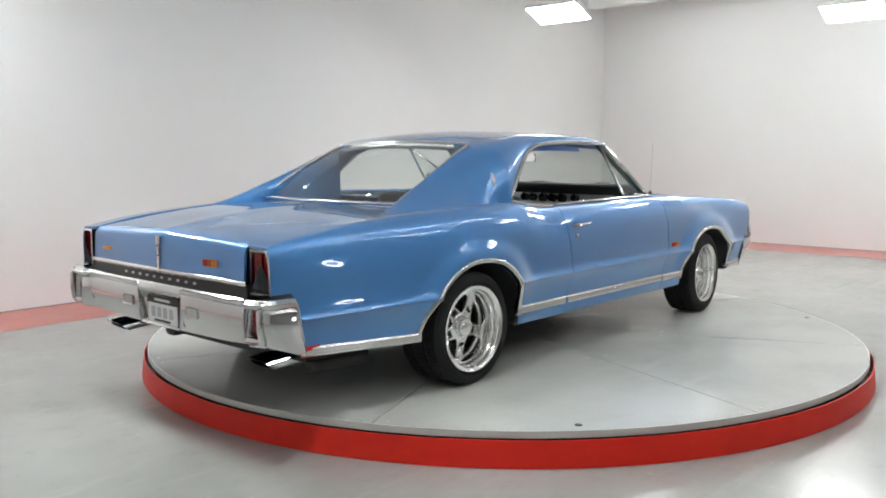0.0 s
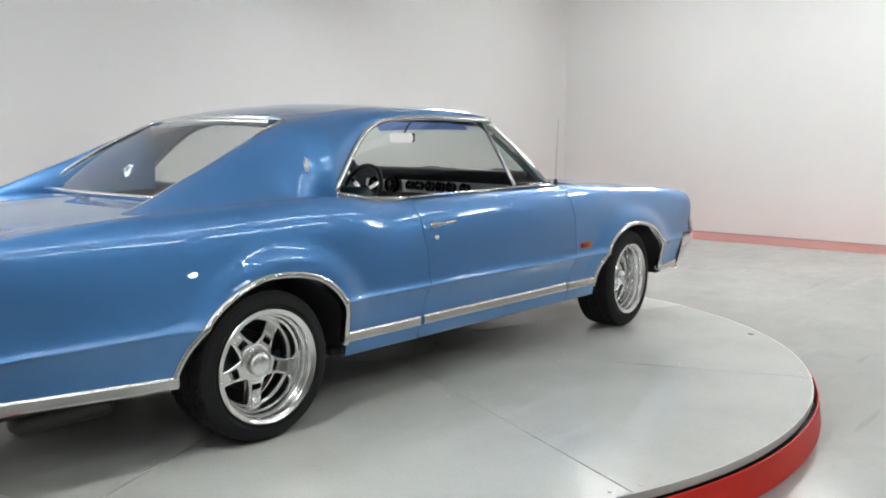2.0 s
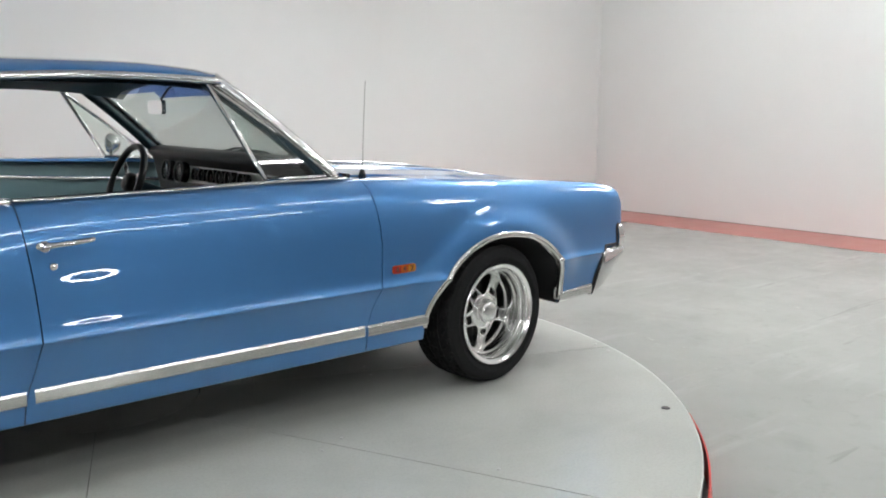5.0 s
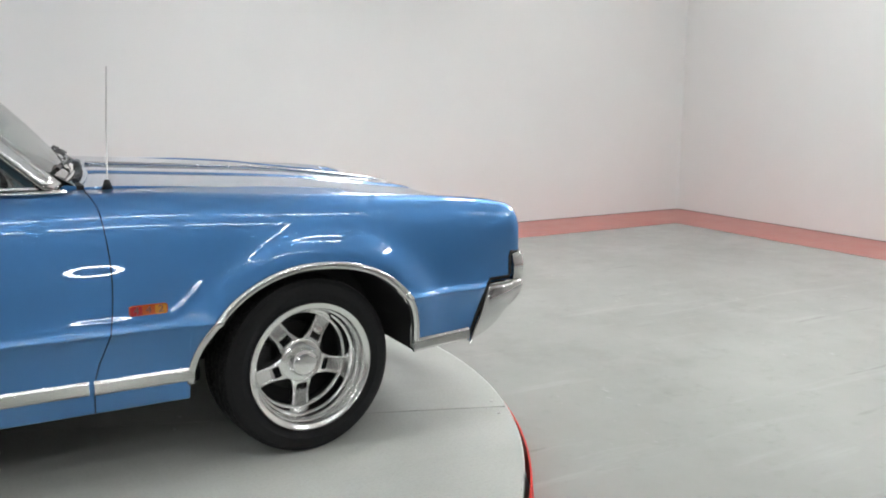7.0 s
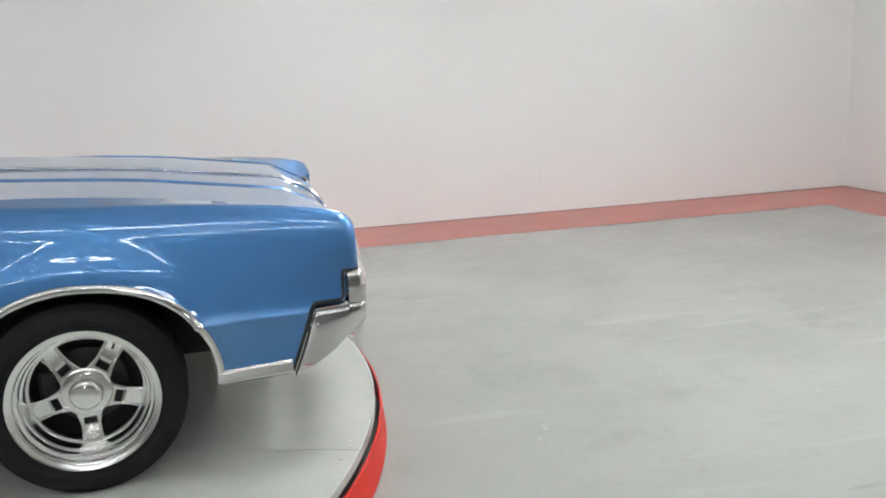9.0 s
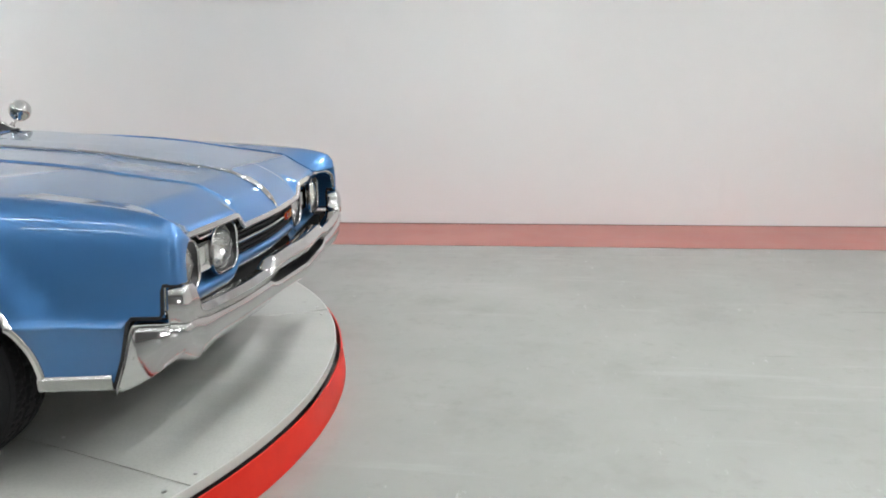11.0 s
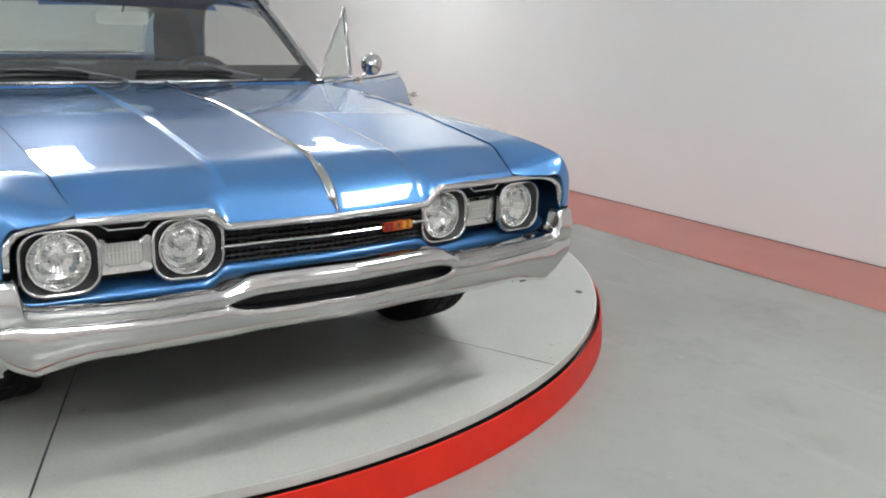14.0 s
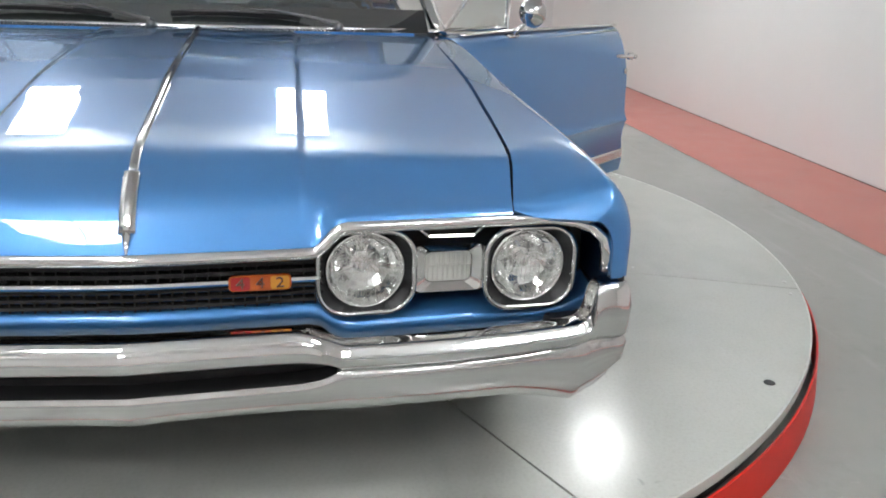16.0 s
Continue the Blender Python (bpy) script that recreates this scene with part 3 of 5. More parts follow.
# ---- trunk lid ----
def lid():
    P = []
    prof = [(-1.74, 0.978), (-1.95, 0.970), (-2.2, 0.952), (-2.45, 0.925), (-2.62, 0.900), (-2.70, 0.886), (-2.735, 0.876), (-2.752, 0.862),
            (-2.760, 0.845), (-2.764, 0.80), (-2.768, 0.75), (-2.772, 0.70)]
    for x, z in prof:
        row = []
        for q in np.linspace(-1, 1, 33):
            y = q * (deck_edge(max(x, -2.75)) - 0.005)
            v = 0.010 * (1 - abs(q)) * (1 if x < -2.6 else max(0, (-x - 1.9) / 0.7))
            crown = 0.020 * (1 - q * q) + 0.006 * math.exp(-(q / 0.12) ** 2)
            row.append((x - v, y, z + (crown if z > 0.84 else 0.004 * (1 - q * q))))
        P.append(row)
    return part("trunk_lid", sheet(P, (-0.4, 0, 1)), PAINT, CAR)


# ---- roof with its sloping sail panels ----
BELT_Y = 0.862


def roof_z(x):
    return float(sp(x, (-2.04, -1.85, -1.7, -1.5, -1.3, -1.1, -0.95, -0.8, -0.5, -0.1, 0.2, 0.40, 0.46), (0.945, 1.000, 1.055, 1.133, 1.220, 1.304, 1.354, 1.386, 1.411, 1.413, 1.397, 1.370, 1.361)))


def rail_y(x):
    """Half-width of the roof where it turns down to the side."""
    return float(sp(x, (-2.0, -1.6, -1.2, -0.9, -0.5, 0.0, 0.46), (0.79, 0.70, 0.635, 0.625, 0.625, 0.625, 0.61)))


def opening_z(x):
    """Upper edge of the side window opening."""
    return float(sp(x, (-0.97, -0.95, -0.90, -0.80, -0.68, -0.58, -0.45, -0.18, 0.10, 0.25, 0.50), (1.012, 1.045, 1.095, 1.20, 1.295, 1.332, 1.348, 1.358, 1.352, 1.345, 1.335)))


def outer_y(x, z):
    """Tumblehome of the roof side."""
    t = max(0.0, min(1.0, (z - 0.985) / 0.40))
    return BELT_Y + 0.02 - 0.13 * t - 0.015 * t * t


def roof_half(x, n=12):
    """Side of the roof at x, from the window's edge or the belt up to the rail."""
    zr, yr = roof_z(x), rail_y(x)
    zb = opening_z(x) if x > -0.97 else float(top_z(x)) - 0.001
    zb = min(zb, zr - 0.004)
    k = min(1.0, max(0.0, (-0.97 - x) / 0.10))
    yb = outer_y(x, zb) * (1 - k) + (float(side_y(x, 0.9)) - 0.124) * k
    out = []
    b = min(1.0, max(0.0, (-0.95 - x) / 0.35))
    b = 0.85 * b * b * (3 - 2 * b)
    for t in np.linspace(0, 1, n):
        a = t * math.pi / 2
        y0, z0 = yr + (yb - yr) * math.cos(a) ** (2 / 2.1), zb + (zr - zb) * math.sin(a) ** (2 / 2.1)
        y1, z1 = yb + (yr - yb) * t, zb + (zr - zb) * (0.35 * t + 0.65 * t * t * (3 - 2 * t))
        out.append((x, y0 + (y1 - y0) * b, z0 + (z1 - z0) * b))
    return out


def add_grid(bm, P):
    vs = [[bm.verts.new(p) for p in row] for row in P]
    for a, b in zip(vs, vs[1:]):
        for i in range(len(a) - 1):
            bm.faces.new((a[i], b[i], b[i + 1], a[i + 1]))


def roof():
    """The roof skin with both sail panels that run back beside the rear window."""
    bm = bmesh.new()
    front = np.linspace(-0.92, 0.37, 46)
    edge = np.linspace(-1.045, -0.92, 6)
    back = np.linspace(-2.03, -1.045, 38)
    bow = lambda p, x: (p[0] + max(0.0, x / 0.37) ** 2 * (0.065 - 0.165 * min(1.0, abs(p[1]) / 0.73) ** 2.2), p[1], p[2])
    tops = lambda x: [(x, rail_y(x) * q, roof_z(x) + 0.028 * (1 - q * q)) for q in np.linspace(1, -1, 19)]
    for s in (-1, 1):
        flip = lambda row: [(p[0], s * p[1], p[2]) for p in row]
        for xs in (front, edge, back):
            add_grid(bm, [[bow(p, x) for p in flip(roof_half(x))] for x in xs])
        inner = []
        for x in back:
            zr, yr, zt = roof_z(x), rail_y(x), float(top_z(x))
            row = []
            for t in np.linspace(0, 1, 8):
                row.append((x, s * (yr - 0.05 * min(1.0, t * 1.8)), zr + 0.010 * math.sin(math.pi * min(1, t * 1.6)) * min(1.0, (zr - zt) / 0.1) - max(0.0, t - 0.3) * (zr - zt + 0.03) * 1.4))
            inner.append(row)
        add_grid(bm, inner)
    for xs in (front, edge):
        add_grid(bm, [[bow(p, x) for p in tops(x)] for x in xs])
    bmesh.ops.remove_doubles(bm, verts=bm.verts[:], dist=0.0006)
    bmesh.ops.recalc_face_normals(bm, faces=bm.faces[:])
    for f in bm.faces:
        f.smooth = True
    return part("roof", bm, PAINT, CAR, "blue roof with sloping rear pillars")


front_fender(-1), front_fender(1)
quarter(-1), quarter(1)
hood(), lid(), roof()

# ---- inner structure, doors ----
BLUE_TRIM = material("dark_blue_vinyl", (0.018, 0.045, 0.06), 0.45)
to_bump(BLUE_TRIM, add_noise(BLUE_TRIM, 220, 3), 0.25, 0.002)
TEAL = material("teal_vinyl", (0.105, 0.185, 0.20), 0.42)
to_bump(TEAL, add_noise(TEAL, 200, 3), 0.25, 0.002)


def inner_shell(s, x0, x1, mat, name, top=0.80):
    xs = [x for x in stations(x0, x1)]
    P = []
    for x in xs:
        row = section(x, s, top, n_side=14, n_cor=4, n_top=2, inset=0.028)
        P.append([(p[0], p[1], p[2] - 0.012) for p in row])
    return part(name, sheet(P, (0, s, 0), 0), mat, CAR)


inner_shell(-1, -2.56, 2.14, BLUE_TRIM, "inner_body_side", 0.82)
inner_shell(1, -2.54, -0.53, DARK, "inner_body_side", 0.82)
inner_shell(1, 0.90, 2.14, DARK, "inner_body_side", 0.82)


def rounded_rect(w, h, r, n=5):
    """Points of a rounded rectangle round the origin."""
    pts = []
    for cx, cy, a0 in ((w / 2 - r, h / 2 - r, 0), (-w / 2 + r, h / 2 - r, 90), (-w / 2 + r, -h / 2 + r, 180), (w / 2 - r, -h / 2 + r, 270)):
        for i in range(n + 1):
            a = radians(a0 + 90 * i / n)
            pts.append((cx + r * math.cos(a), cy + r * math.sin(a)))
    return pts


def plate(bm, pts, m, depth, inner=None, depth_in=None):
    """An extruded outline placed by m (outline in x, y; thickness along z), solid, or with the hole `inner`."""
    def ring(ps, z):
        return [bm.verts.new(m @ Vector((a, b, z))) for a, b in ps]
    n = len(pts)
    lo, hi = ring(pts, 0), ring(pts, depth)
    for i in range(n):
        j = (i + 1) % n
        bm.faces.new((lo[i], lo[j], hi[j], hi[i]))
    if inner is None:
        bm.faces.new(lo[::-1])
        bm.faces.new(hi)
    else:
        li, hi_ = ring(inner, 0), ring(inner, depth if depth_in is None else depth_in)
        for i in range(n):
            j = (i + 1) % n
            bm.faces.new((li[j], li[i], hi_[i], hi_[j]))
            bm.faces.new((hi[i], hi[j], hi_[j], hi_[i]))
            bm.faces.new((lo[j], lo[i], li[i], li[j]))
    bmesh.ops.recalc_face_normals(bm, faces=bm.faces[:])


def facing(origin, x_way, y_way):
    """A pose whose z points out of the plane of x_way and y_way."""
    a, b = Vector(x_way).normalized(), Vector(y_way)
    c = a.cross(b).normalized()
    b = c.cross(a)
    m = Matrix((a, b, c)).transposed().to_4x4()
    m.translation = Vector(origin)
    return m


def handle(s, parent):
    """Push-button door handle: a chrome bar on two feet, with a lock below."""
    y = s * 0.974
    bm = bmesh.new()
    tube(bm, [(-0.45, y, 0.832), (-0.44, y + s * 0.022, 0.834), (-0.41, y + s * 0.032, 0.836), (-0.36, y + s * 0.034, 0.839), (-0.305, y + s * 0.030, 0.842), (-0.29, y + s * 0.012, 0.843)],
         [0.010, 0.012, 0.009, 0.0085, 0.009, 0.006], 10)
    cone(bm, 0.018, 0.016, 0.02, Matrix.Translation((-0.437, y + s * 0.010, 0.832)) @ pose(0, 0, 0, 90), 18)
    cone(bm, 0.011, 0.010, 0.012, Matrix.Translation((-0.437, y + s * 0.034, 0.832)) @ pose(0, 0, 0, 90), 16)
    part("handle", bm, CHROME, parent, "chrome push-button handle", True)
    bm = bmesh.new()
    cone(bm, 0.013, 0.011, 0.012, Matrix.Translation((-0.412, y + s * 0.003, 0.766)) @ pose(0, 0, 0, 90), 18)
    part("lock", bm, CHROME, parent, "round chrome lock", True)


SIDE_UP = {-1: (0, -1, 0), 1: (0, 1, 0)}


def side_strip(name, s, x0, x1, z_of, w, parent, mat=None, lift=0.004, step=0.05, n=None):
    """A bright moulding that follows the body side at height z_of(x), w high."""
    xs = np.linspace(x0, x1, n or max(3, int((x1 - x0) / step)))
    pts = [(x, s * (float(side_y(x, z_of(x))) + lift), z_of(x)) for x in xs]
    bm = bmesh.new()
    sec = [(-w / 2, -0.006), (-w / 2, 0.002), (-w * 0.32, 0.007), (w * 0.32, 0.007), (w / 2, 0.002), (w / 2, -0.006)]
    strip(bm, pts, sec, SIDE_UP[s])
    return part(name, bm, mat or CHROME, parent)


BRIGHT = make_chrome("satin_bright_moulding", 0.18, (0.60, 0.60, 0.59))


def vent_window(s, parent):
    """Front quarter light: chrome frame with a small pane."""
    A, B, C = Vector((0.715 if s > 0 else 0.72, s * (0.765 if s > 0 else 0.835), 0.982)), Vector((0.40, s * 0.832, 0.985)), Vector((0.225, s * 0.735, 1.338))
    bm = bmesh.new()
    tube(bm, [B, B.lerp(C, 0.5), C], 0.011, 6)
    tube(bm, [A, A.lerp(C, 0.5), C], 0.009, 6)
    tube(bm, [A, B], 0.010, 6)
    part("vent_frame", bm, CHROME, parent, "chrome vent window frame", True)
    bm = bmesh.new()
    f = [bm.verts.new(p) for p in (A, B, C)]
    bm.faces.new(f)
    o = part("vent_glass", bm, GLASS, parent, "tinted vent glass")
    o.visible_shadow = False


def door_inside(s, parent):
    """Inner trim panel of a door with its armrest."""
    rows = []
    for x in np.linspace(SEAM_R + 0.02, SEAM_F - 0.03, 12):
        rows.append([(warp(x, z), s * (float(side_y(x, z)) - d), z) for z, d in ((0.29, 0.05), (0.34, 0.085), (0.5, 0.10), (0.75, 0.105), (0.92, 0.115), (0.952, 0.10))])
    part("inner_panel", sheet(rows, (0, -s, 0), 0.03), TEAL, parent, "teal vinyl door lining")
    bm = bmesh.new()
    box(bm, (-0.25, min(s * 0.80, s * 0.87), 0.62), (0.25, max(s * 0.80, s * 0.87), 0.68), 0.02, 3)
    part("armrest", bm, BLUE_TRIM, parent, "padded armrest", True)
    bm = bmesh.new()
    strip(bm, [(x, s * (float(side_y(x, 0.86)) - 0.122), 0.862) for x in np.linspace(SEAM_R + 0.06, SEAM_F - 0.10, 14)], [(-0.009, -0.006), (-0.009, 0.003), (0, 0.006), (0.009, 0.003), (0.009, -0.006)], (0, -s, 0))
    part("lining_strip", bm, BRIGHT, parent, "bright strip on the lining", True)


def make_door(s):
    d = new("door")
    d.parent = CAR
    tagged(d, "blue car door standing open" if s > 0 else "closed blue car door")
    door_skin(s, d)
    handle(s, d)
    side_strip("door_moulding", s, SEAM_R + 0.0, SEAM_F - 0.06, lambda x: 0.362, 0.046, d, BRIGHT)
    bm = bmesh.new()
    xs = np.linspace(SEAM_R + 0.004, 0.74, 24)
    strip(bm, [(x, s * 0.858, float(top_z(x)) + 0.006) for x in xs], [(-0.014, -0.004), (-0.014, 0.003), (0, 0.008), (0.014, 0.003), (0.014, -0.004)], (0, 0, 1))
    part("belt_moulding", bm, CHROME, d, "chrome belt moulding", True)
    vent_window(s, d)
    if s > 0:
        door_inside(s, d)
        bm = bmesh.new()
        box(bm, (SEAM_R + 0.03, 0.82, 0.31), (SEAM_R + 0.06, 0.915, 0.89), 0.01)
        part("door_edge", bm, PAINT, d)
    return d


DOOR_R = make_door(-1)
DOOR_L = make_door(1)


def mirror_outside(parent):
    """Round chrome mirror on the driver's door."""
    bm = bmesh.new()
    m = pose(0.39, 0.940, 1.05, 0, 90, 0)
    lathe(bm, [(0.004, -0.045), (0.022, -0.040), (0.042, -0.026), (0.055, -0.005), (0.060, 0.012), (0.056, 0.018), (0.050, 0.014), (0.004, 0.014)], m @ pose(0, 0, 0, 180), 28)
    tube(bm, [(0.42, 0.875, 0.958), (0.405, 0.895, 0.985), (0.395, 0.925, 1.01), (0.39, 0.938, 1.045)], [0.020, 0.010, 0.008, 0.010], 10)
    box(bm, (0.39, 0.855, 0.950), (0.46, 0.895, 0.964), 0.006)
    bmesh.ops.recalc_face_normals(bm, faces=bm.faces[:])
    part("mirror", bm, CHROME, parent, "round chrome door mirror on a stalk", True)


mirror_outside(DOOR_L)
HINGE = Vector((0.785, 0.905, 0))
DOOR_L.matrix_basis = Matrix.Translation(HINGE) @ pose(0, 0, 0, 0, 0, -47.2) @ Matrix.Translation(-HINGE)


# ---- bright mouldings ----
def arch_trim(s, key):
    cx, cz, a, b, p0, p1 = ARCH[key]
    pts, ups = [], []
    zend = 0.335
    for i in range(145):
        th = math.pi * (1 - i / 144)
        c, q = math.cos(th), math.sin(th)
        p = p0 if c < 0 else p1
        x = cx + a * (abs(c) ** (2 / p)) * (1 if c > 0 else -1)
        z = cz + b * abs(q) ** (2 / p)
        pts.append((x, s * (float(side_y(x, z)) + 0.002), z))
        ups.append((0, s, 0))
    bm = bmesh.new()
    strip(bm, pts, [(-0.013, -0.03), (-0.015, 0.004), (-0.004, 0.008), (0.010, 0.006), (0.014, -0.004)], ups)
    part("arch_moulding", bm, CHROME, CAR, "chrome wheel arch moulding", True)
    # dark wheel housing
    P = []
    for i in range(25):
        th = math.pi * i / 24
        x, z = cx - (a + 0.012) * math.cos(th), 0.30 + (b + 0.03) * math.sin(th)
        P.append([(x, s * y, z) for y in (0.945, 0.80, 0.52)])
    P = [[(x_, y_, z_) if k else (x_, s * (float(side_y(x_, z_)) - 0.02), z_) for k, (x_, y_, z_) in enumerate(r)] for r in P]
    part("wheel_housing", sheet(P, (0, 0, -1), 0), DARK, CAR)
    bm = bmesh.new()
    ring = [bm.verts.new((cx - (a + 0.012) * math.cos(math.pi * i / 24), s * 0.52, 0.30 + (b + 0.03) * math.sin(math.pi * i / 24))) for i in range(25)]
    bm.faces.new(ring)
    part("wheel_housing", bm, DARK, CAR)


for s in (-1, 1):
    for key in ARCH:
        arch_trim(s, key)
    side_strip("rocker_moulding", s, SEAM_F - 0.045, ARCH["front"][0] - ARCH["front"][2] + 0.012, lambda x: 0.360, 0.046, CAR, BRIGHT)
    side_strip("rocker_moulding", s, ARCH["rear"][0] + ARCH["rear"][2] - 0.012, SEAM_R - 0.025, lambda x: 0.360, 0.046, CAR, BRIGHT)
    side_strip("fender_moulding", s, ARCH["front"][0] + ARCH["front"][2] - 0.012, 2.152, lambda x: 0.338 + (x - 1.92) * 0.06, 0.048, CAR, BRIGHT)
    side_strip("quarter_moulding", s, -2.598, ARCH["rear"][0] - ARCH["rear"][2] + 0.012, lambda x: 0.334 - (x + 1.86) * 0.058, 0.048, CAR, BRIGHT)

    bm = bmesh.new()
    m = facing((-2.545, s * (float(side_y(-2.545, 0.392)) + 0.004), 0.392), (-s, 0, 0), (0, 0, 1))
    plate(bm, rounded_rect(0.10, 0.022, 0.006), m, 0.007)
    part("side_reflector", bm, REDLENS, CAR, "red side reflector")


# ---- wheels ----
def spoke(bm, rot, d):
    """One spoke: two raised ribs with a sunk panel between them, and a slot beside the hub."""
    rows = []
    vs_ = (0.050, 0.074, 0.0875, 0.089, 0.111, 0.1125, 0.122, 0.145, 0.163, 0.176)
    for v in vs_:
        W = float(sp(v, (0.05, 0.09, 0.12, 0.15, 0.18), (0.048, 0.036, 0.0305, 0.0310, 0.037)))
        top = -d + float(sp(v, (0.05, 0.085, 0.12, 0.16, 0.18), (0.024, 0.020, 0.012, 0.004, 0.0)))
        slot = 0.0885 < v < 0.1115
        panel = v > 0.116
        q = 0.019 if v < 0.116 else 0.022
        h = top - (0.055 if slot else (0.007 * min(1.0, (0.18 - v) / 0.03) if panel else 0.0))
        k = top - 0.034
        rows.append([(-W - 0.003, v, k), (-W, v, top - 0.004), (-W + 0.005, v, top), (-q - 0.002, v, top), (-q, v, h), (0, v, h), (q, v, h), (q + 0.002, v, top), (W - 0.005, v, top), (W, v, top - 0.004), (W + 0.003, v, k)])
    P = [[bm.verts.new(rot @ Vector(p)) for p in r] for r in rows]
    for i in range(len(P) - 1):
        for j in range(10):
            f = bm.faces.new((P[i][j], P[i + 1][j], P[i + 1][j + 1], P[i][j + 1]))
            if i == 3 and j in (4, 5):
                f.material_index = 1


def wheel(s, x, y_face, R, width, d, k=1.0, steer=0.0, name="wheel"):
    """A low tyre on a polished five-spoke rim, the spokes lying d below the lip. Its outer face is built towards +z, then turned outwards."""
    e = new(name)
    e.parent = CAR
    e.matrix_basis = Matrix.Translation((x, s * y_face, R)) @ pose(0, 0, 0, 0, 0, steer) @ pose(0, 0, 0, -90 * s if s > 0 else 90, 0, 0)
    tagged(e, "polished five-spoke alloy wheel with a low black tyre")
    w = width
    wide = Matrix.Diagonal((k, k, 1, 1))
    bm = bmesh.new()
    side = [(0.222 * k, -0.014), (0.236 * k, -0.004), (0.240 * k, -0.003), (0.242 * k, -0.005), (0.264, 0.003), (0.286, 0.0), (0.300, -0.005), (0.302, -0.008), (R - 0.006, -0.016)]
    n = 16
    tread = [(R - 0.0035 * abs(2 * i / n - 1) ** 3, -0.024 - (w - 0.048) * i / n) for i in range(n + 1)]
    prof = side + tread + [(r, -w - h) for r, h in side[::-1]]
    seg = 168
    rings = lathe(bm, prof, Matrix(), seg)
    for i in range(n + 1):
        ring = rings[len(side) + i]
        if i in (5, 11):
            for v in ring:
                v.co.xy *= (R - 0.007) / R
            continue
        for j, v in enumerate(ring):
            if (j + int(1.5 * abs(i - n // 2))) % 6 == 0 and i != n // 2:
                v.co.xy *= (R - 0.007) / R
    part("tyre", crisp(bm, 14), RUBBER, e, "black low-profile tyre")
    bm = bmesh.new()
    lathe(bm, [(0.224, -w + 0.02), (0.206, -w + 0.05), (0.172, -d - 0.04), (0.171, -d - 0.004), (0.175, -d + 0.002), (0.181, -d + 0.003), (0.185, -0.64 * d), (0.187, -0.58 * d), (0.194, -0.56 * d), (0.197, -0.30 * d), (0.200, -0.26 * d),
               (0.207, -0.25 * d), (0.2095, -0.008), (0.212, -0.004), (0.220, -0.002), (0.226, 0.005), (0.232, 0.006), (0.235, 0.002), (0.233, -0.010)], wide, 72)
    part("rim", crisp(bm, 40), ALLOY, e, "polished stepped rim")
    for q in range(5):
        rot = wide @ pose(0, 0, 0, 0, 0, 360 * q / 5 - 180)
        bm = bmesh.new()
        spoke(bm, rot, d)
        part("spoke", crisp(bm, 30), [ALLOY, BLACK], e)
    bm = bmesh.new()
    lathe(bm, [(0.001, -d + 0.066), (0.028, -d + 0.065), (0.042, -d + 0.062), (0.049, -d + 0.056), (0.052, -d + 0.048), (0.0525, -d + 0.030), (0.055, -d + 0.027), (0.074, -d + 0.026), (0.081, -d + 0.021), (0.084, -d - 0.02)], Matrix(), 48)
    part("hub_cap", crisp(bm, 40), ALLOY, e, "round polished hub cap")
    bm = bmesh.new()
    lathe(bm, [(0.06, -d - 0.065), (0.125, -d - 0.065), (0.128, -d - 0.068), (0.128, -d - 0.082), (0.06, -d - 0.082)], Matrix(), 48)
    part("brake_disc", crisp(bm), STEEL_DARK, e, "dull steel brake disc")
    bm = bmesh.new()
    box(bm, (-0.15, -0.06, -d - 0.085), (-0.085, 0.06, -d - 0.045), 0.012, 2)
    part("caliper", bm, BLACK, e)
    bm = bmesh.new()
    cone(bm, 0.21, 0.21, 0.01, Matrix.Translation((0, 0, -w + 0.03)), 40)
    part("backing_plate", bm, DARK, e)
    bm = bmesh.new()
    a = radians(57)
    tube(bm, [(0.190 * math.cos(a), 0.190 * math.sin(a), -0.55 * d), (0.180 * math.cos(a), 0.180 * math.sin(a), -0.55 * d + 0.022)], 0.004, 6)
    part("valve", bm, BLACK, e)
    return e


STEEL_DARK = make_chrome("dull_brake_steel", 0.45, (0.07, 0.068, 0.066))
for s in (-1, 1):
    wheel(s, 1.495, 0.960, 0.320, 0.245, 0.112, 1.0, 5.0)
    wheel(s, -1.442, 0.985, 0.320, 0.280, 0.114, 1.04)


# ---- underside ----
bm = bmesh.new()
box(bm, (-2.45, -0.50, 0.26), (1.7, 0.50, 0.30), 0.01)
box(bm, (-1.0, -0.86, 0.25), (1.05, 0.86, 0.29), 0.01)
box(bm, (-0.95, -0.52, 0.185), (1.0, 0.52, 0.27), 0.02)
box(bm, (-2.52, -0.84, 0.30), (-1.9, 0.84, 0.33), 0.01)
box(bm, (1.6, -0.5, 0.40), (2.2, 0.5, 0.46), 0.01)
for s in (-1, 1):
    box(bm, (0.98, s * 0.62 - 0.06, 0.235), (1.165, s * 0.62 + 0.06, 0.50), 0.01)
part("floor_pan", bm, DARK, CAR, "black underbody")
for x in (1.495, -1.442):
    bm = bmesh.new()
    tube(bm, [(x, -0.72, 0.318), (x, 0.72, 0.318)], 0.04, 10)
    part("axle", bm, DARK, CAR)
